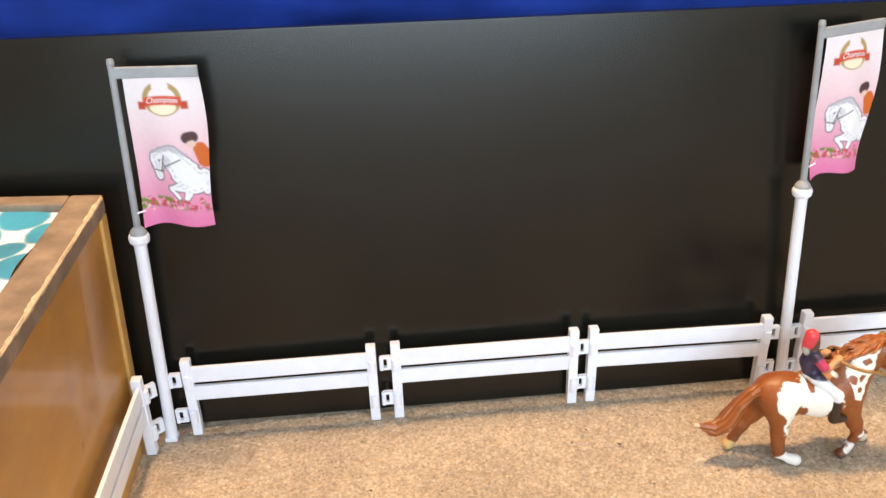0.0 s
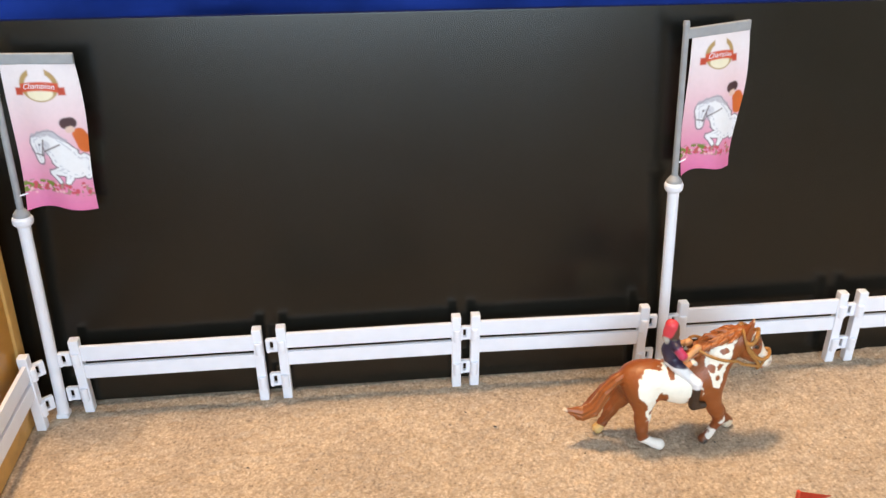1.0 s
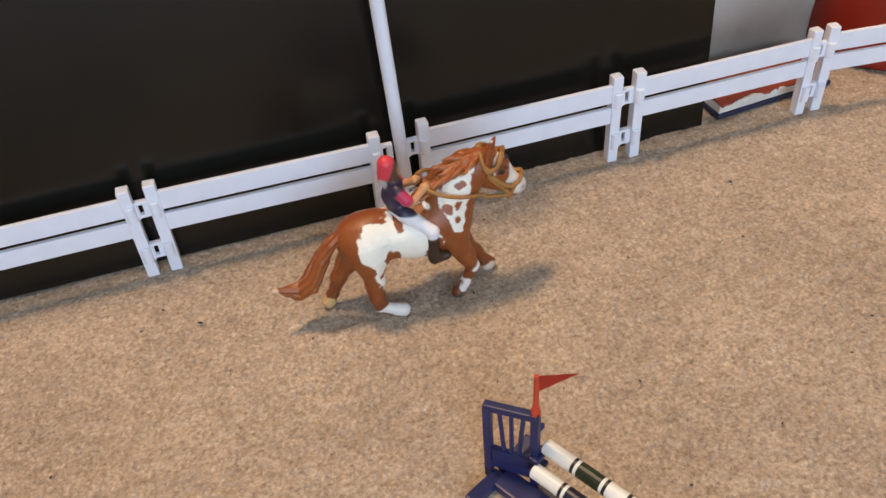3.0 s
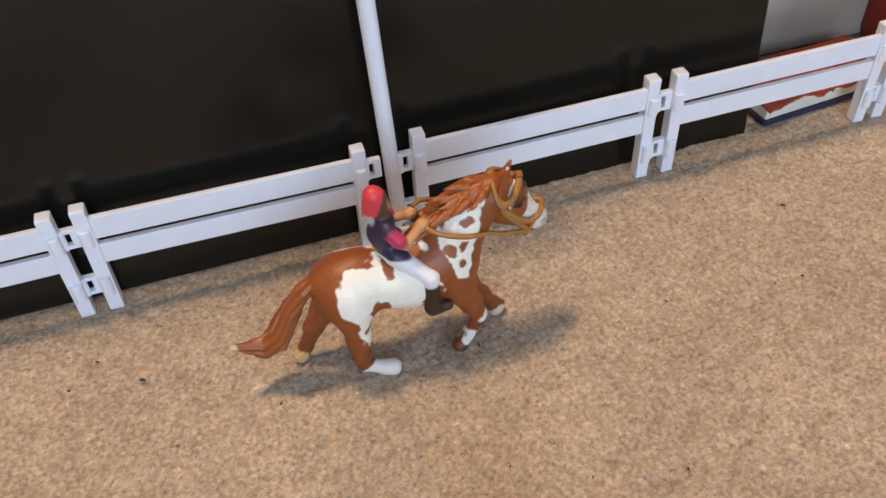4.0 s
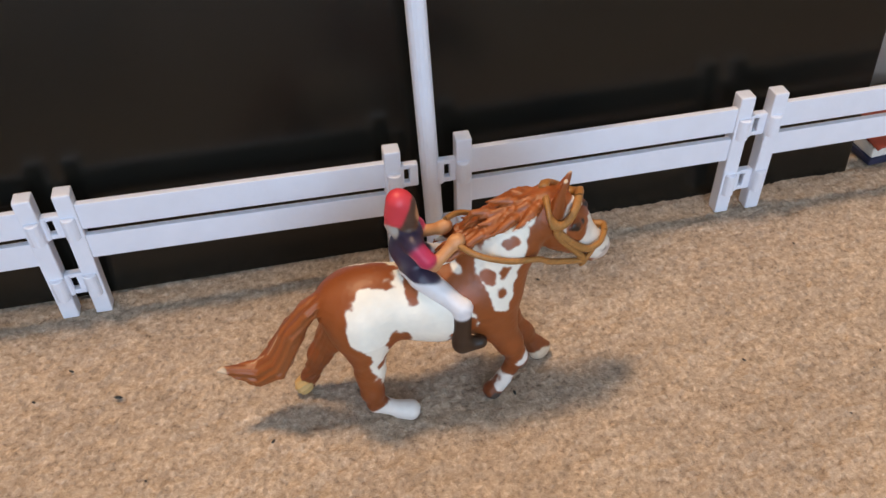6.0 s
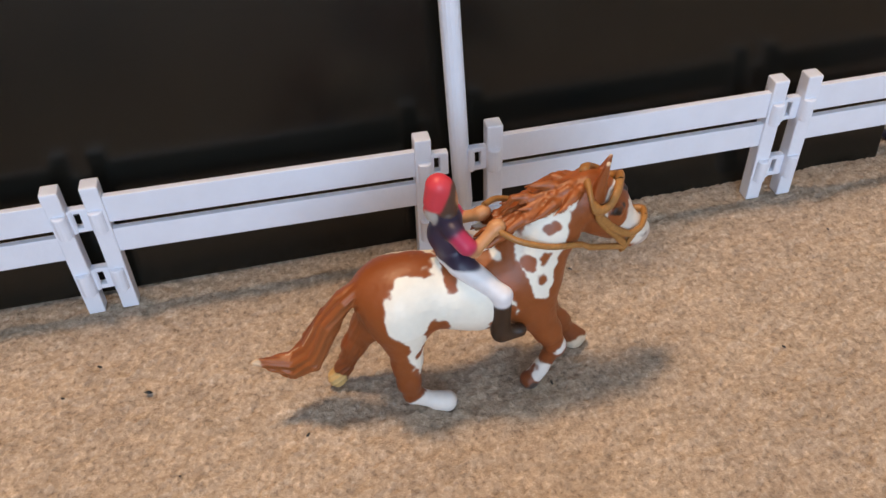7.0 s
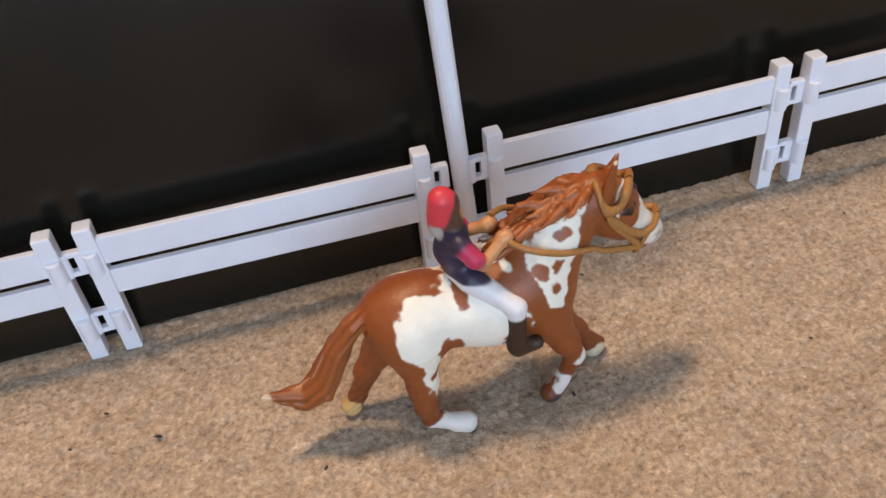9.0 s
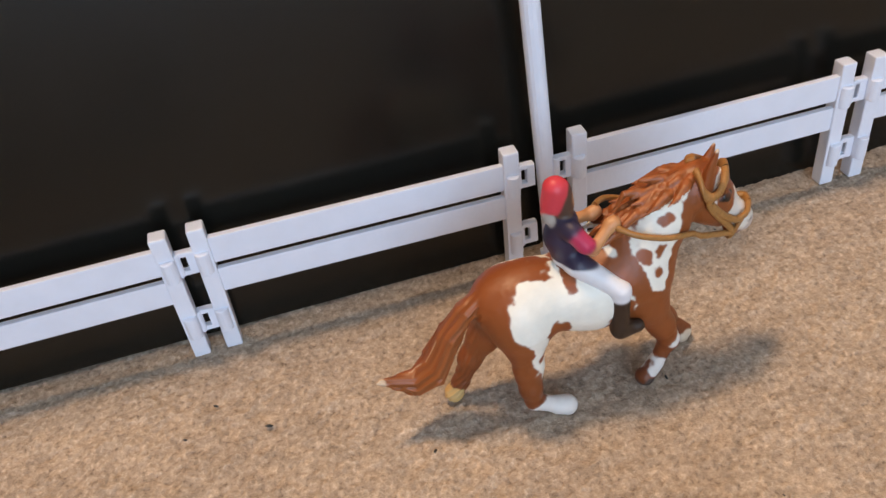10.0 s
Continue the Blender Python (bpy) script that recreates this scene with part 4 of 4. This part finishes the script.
    tailm = np.clip((-0.0375 - x) / 0.002, 0, 1) * ((z > 0.026) | (x < -0.054)) * (np.abs(y) < 0.03) * ((x < -0.050) | (z > 0.034))
    col = col + (HAIRC * (0.80 + 0.25 * streak[:, None]) - col) * tailm[:, None]
    # thin cream highlights painted along the tail strands; its very end is pale too
    strand_shine = tailm * 0.8 * np.clip((streak - 0.97) / 0.02, 0, 1) * (value_noise(verts, 75.0, 6) > 0.15)
    col = lay(col, strand_shine * 0.7 + m(x + 0.0785) * tailm * 0.8, (0.72, 0.56, 0.38))
    # face
    blaze = flat_dist(x, z, (0.0680, 0.0900), (0.0800, 0.0680), 0.0068, 0.0070)
    blaze = np.maximum(blaze, 0.0030 - flat_dist(x, z, (0.0660, 0.0855), (0.0664, 0.0805), 0.0012))
    col = lay(col, m(blaze), (0.76, 0.70, 0.62))
    col = lay(col, m(flat_dist(x, z, (0.0772, 0.0632), (0.0822, 0.0660), 0.0026)) * 0.7, (0.42, 0.33, 0.30))
    for d in (-1, 1):
        q = verts - np.array((0.0791, d * 0.0036, 0.0684))
        col = lay(col, m(np.linalg.norm(q, axis=1) - 0.0013), (0.05, 0.03, 0.03))
        col = lay(col, m(flat_dist(x, z, (0.0662, 0.0853), (0.0672, 0.0847), 0.0018)) * (d * y > 0.003), (0.010, 0.007, 0.006))
        q = verts - np.array((0.0608, d * 0.0063, 0.1018 if d > 0 else 0.1083))
        col = lay(col, m(np.linalg.norm(q, axis=1) - 0.0014), (0.72, 0.55, 0.40))
    # socks and hooves
    near_side = y < -0.004
    col = lay(col, m(flat_dist(x, z, (-0.0170, 0.0070), (-0.0045, 0.0035), 0.0058, 0.0068)) * near_side, (0.80, 0.78, 0.76))
    col = lay(col, m(flat_dist(x, z, (-0.0012, 0.0030), (-0.0040, -0.0012), 0.0022)) * near_side, (0.06, 0.045, 0.035))
    col = lay(col, m(flat_dist(x, z, (0.0362, 0.0120), (0.0338, 0.0085), 0.0042, 0.0036)) * near_side, (0.78, 0.76, 0.73))
    col = lay(col, m(flat_dist(x, z, (0.0310, 0.0045), (0.0280, 0.0010), 0.0030)) * near_side, (0.07, 0.055, 0.05))
    col = lay(col, m(flat_dist(x, z, (0.0435, 0.0245), (0.0415, 0.0225), 0.0022)) * near_side, (0.78, 0.76, 0.73))
    col = lay(col, m(flat_dist(x, z, (0.0550, 0.0035), (0.0570, 0.0020), 0.0040)) * ~near_side, (0.62, 0.52, 0.40))
    col = lay(col, m(flat_dist(x, z, (-0.0490, 0.0045), (-0.0500, 0.0020), 0.0048)) * ~near_side, (0.62, 0.40, 0.16))
    return verts, faces, col


def tube(points, r, n=8):
    """A round strap along a polyline: points and quads."""
    pts = [Vector(p) for p in points]
    out, faces = [], []
    for i, p in enumerate(pts):
        d = (pts[min(i + 1, len(pts) - 1)] - pts[max(i - 1, 0)]).normalized()
        side = d.cross(Vector((0, 0, 1)))
        side = side.normalized() if side.length > 1e-3 else Vector((1, 0, 0))
        up = side.cross(d)
        for k in range(n):
            a = 2 * math.pi * k / n
            out.append(p + (side * math.cos(a) + up * math.sin(a)) * r)
        if i:
            for k in range(n):
                faces.append(((i - 1) * n + k, (i - 1) * n + (k + 1) % n, i * n + (k + 1) % n, i * n + k))
    end = len(out) - n
    for o in (0, end):
        faces += [(o, o + 1, o + 2, o + 3), (o, o + 3, o + 4, o + 7), (o + 4, o + 5, o + 6, o + 7)]
    return np.array([tuple(v2) for v2 in out]), np.array(faces)


def smooth_line(points, n=14):
    """A rounded line through a few points."""
    pts = [np.array(p) for p in points]
    out = []
    for i in range(len(pts) - 1):
        p0, p1, p2, p3 = pts[max(i - 1, 0)], pts[i], pts[i + 1], pts[min(i + 2, len(pts) - 1)]
        for t in np.linspace(0, 1, n, endpoint=False):
            out.append(0.5 * (2 * p1 + (p2 - p0) * t + (2 * p0 - 5 * p1 + 4 * p2 - p3) * t * t + (3 * p1 - p0 - 3 * p2 + p3) * t ** 3))
    return out + [pts[-1]]


hv, hf, hc = horse()
TAN = (0.36, 0.165, 0.045)
straps = []
for d in (-1, 1):
    straps += [([(0.0150, d * 0.0062, 0.0880), (0.0225, d * 0.0125, 0.0848), (0.0350, d * 0.0134, 0.0796), (0.0480, d * 0.0118, 0.0765), (0.0600, d * 0.0095, 0.0715), (0.0713, d * 0.0066, 0.0668)], 0.0012),
               ([(0.0590, d * 0.0097, 0.0905), (0.0596, d * 0.0094, 0.0855), (0.0640, d * 0.0086, 0.0785), (0.0680, d * 0.0075, 0.0730), (0.0713, d * 0.0064, 0.0672)], 0.0014),
               ([(0.0655, 0.0, 0.0938), (0.0652, d * 0.0050, 0.0926), (0.0630, d * 0.0082, 0.0900), (0.0590, d * 0.0097, 0.0900), (0.0545, d * 0.0090, 0.0945), (0.0525, d * 0.0060, 0.0980), (0.0520, d * 0.0030, 0.0985)], 0.0019),
               ([(0.0780, 0.0, 0.0742), (0.0772, d * 0.0044, 0.0736), (0.0752, d * 0.0062, 0.0734), (0.0718, d * 0.0072, 0.0735), (0.0660, d * 0.0084, 0.0785), (0.0600, d * 0.0092, 0.0860)], 0.0014),
               ([(0.0752, d * 0.0061, 0.0732), (0.0730, d * 0.0064, 0.0690), (0.0705, d * 0.0058, 0.0645), (0.0692, 0.0, 0.0622)], 0.0012)]
for line, r in straps:
    tv, tf = tube(smooth_line(line), r)
    hf = np.concatenate([hf, tf + len(hv)])
    hv = np.concatenate([hv, tv])
    hc = np.concatenate([hc, np.tile(np.array(TAN), (len(tv), 1)) * (0.85 + 0.3 * np.random.default_rng(1).random((len(tv), 1)))])
# the head is turned a little to the horse's right
turned = np.clip((hv[:, 0] - 0.048) / 0.009, 0, 1)
hv[:, 0] += 0.5 * hv[:, 1] * turned
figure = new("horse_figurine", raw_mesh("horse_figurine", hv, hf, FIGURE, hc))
figure.matrix_basis = pose(HX, HY, 0.0)
tagged(figure, "chestnut and white pinto toy horse galloping on the carpet", "toy horse")


# ---- rider doll ----
ELBOWS = {-1: (0.0072, -0.0104, 0.0812), 1: (0.0050, 0.0100, 0.0805)}
GRIPS = {-1: (0.0160, -0.0064, 0.0872), 1: (0.0138, 0.0058, 0.0845)}


def doll():
    S = []

    def s(a, c, ra, rc, k=0.003):
        S.append((a, c, ra, rc, k))

    s((0.0015, 0, 0.0740), (-0.0012, 0, 0.0830), 0.0068, 0.0058, 0.004)
    s((-0.0012, 0, 0.0830), (-0.0005, 0, 0.0900), 0.0060, 0.0055, 0.004)
    s((0.0000, -0.0055, 0.0898), (0.0000, 0.0055, 0.0898), 0.0037, 0.0037, 0.003)
    s((-0.0008, 0, 0.0920), (-0.0018, 0, 0.0985), 0.0034, 0.0036, 0.002)
    s((-0.0002, 0, 0.0975), (-0.0010, 0, 0.1035), 0.0042, 0.0042, 0.002)
    s((-0.0046, 0, 0.0990), (-0.0030, 0, 0.1052), 0.0042, 0.0048, 0.0015)
    s((-0.0060, 0, 0.0925), (-0.0064, 0, 0.0955), 0.0022, 0.0026, 0.001)
    for d in (-1, 1):
        elbow, grip = ELBOWS[d], GRIPS[d]
        s((0.0008, d * 0.0080, 0.0890), (0.0042, d * 0.0100, 0.0842), 0.0037, 0.0034, 0.002)
        s((0.0042, d * 0.0100, 0.0840), elbow, 0.0027, 0.0025, 0.002)
        s(elbow, grip, 0.0024, 0.0023, 0.001)
        s(grip, (grip[0] + 0.0012, grip[1], grip[2] + 0.0006), 0.0030, 0.0028, 0.001)
        s((0.0026, d * 0.0066, 0.0722), (0.0164, d * 0.0156, 0.0618), 0.0050, 0.0038, 0.003)
        s((0.0164, d * 0.0156, 0.0614), (0.0158, d * 0.0168, 0.0440), 0.0039, 0.0038, 0.002)
        s((0.0162, d * 0.0168, 0.0412), (0.0235, d * 0.0172, 0.0418), 0.0034, 0.0027, 0.003)
    verts, faces = solid(S, (-0.016, -0.026, 0.034), (0.034, 0.026, 0.116), 0.0006)
    x, y, z = verts.T
    a = np.abs(y)

    def m(d):
        return 1 / (1 + np.exp(np.clip(d / 0.0002, -40, 40)))

    col = np.tile(np.array((0.030, 0.022, 0.052)), (len(x), 1))
    col = lay(col, m(z - 0.0735 + 0.10 * x) * ((x > 0.0070) | (z < 0.0735)), (0.78, 0.77, 0.80))
    col = lay(col, m(z - 0.0582) * (a > 0.009), (0.035, 0.018, 0.010))
    arm = np.minimum.reduce([cone_dist(verts, (0.0042, d * 0.0100, 0.0840), ELBOWS[d], 0.0030, 0.0030) for d in (-1, 1)] +
                            [cone_dist(verts, ELBOWS[d], GRIPS[d], 0.0030, 0.0042) for d in (-1, 1)])
    col = lay(col, m(arm), (0.58, 0.27, 0.11))
    sleeve = np.minimum.reduce([cone_dist(verts, (0.0016, d * 0.0092, 0.0880), (0.0042, d * 0.0102, 0.0846), 0.0036, 0.0040) for d in (-1, 1)])
    col = lay(col, m(sleeve), (0.55, 0.035, 0.10))
    head = z > 0.0940
    col = lay(col, 1.0 * head, (0.085, 0.045, 0.030))
    col = lay(col, m(np.linalg.norm((verts - np.array((0.0040, 0, 0.1000))) * (1, 1, 0.8), axis=1) - 0.0034) * head, (0.55, 0.28, 0.14))
    lid = np.minimum(x + 0.0018 - 0.40 * (z - 0.1000), np.maximum(0.1070 - z, x - 0.0030))
    col = lay(col, m(np.maximum(lid, 0.0952 - z)) * head, (0.66, 0.050, 0.070))
    col = lay(col, m(cone_dist(verts, (-0.0062, -0.001, 0.0925), (-0.0068, -0.0012, 0.0945), 0.0030, 0.0026)), (0.42, 0.38, 0.34))
    return verts, faces, col


dv, df, dc = doll()
rider = new("rider_doll", raw_mesh("rider_doll", dv, df, FIGURE, dc))
rider.matrix_basis = pose(HX, HY, 0)
tagged(rider, "toy rider doll with red helmet seated on the horse", "doll")
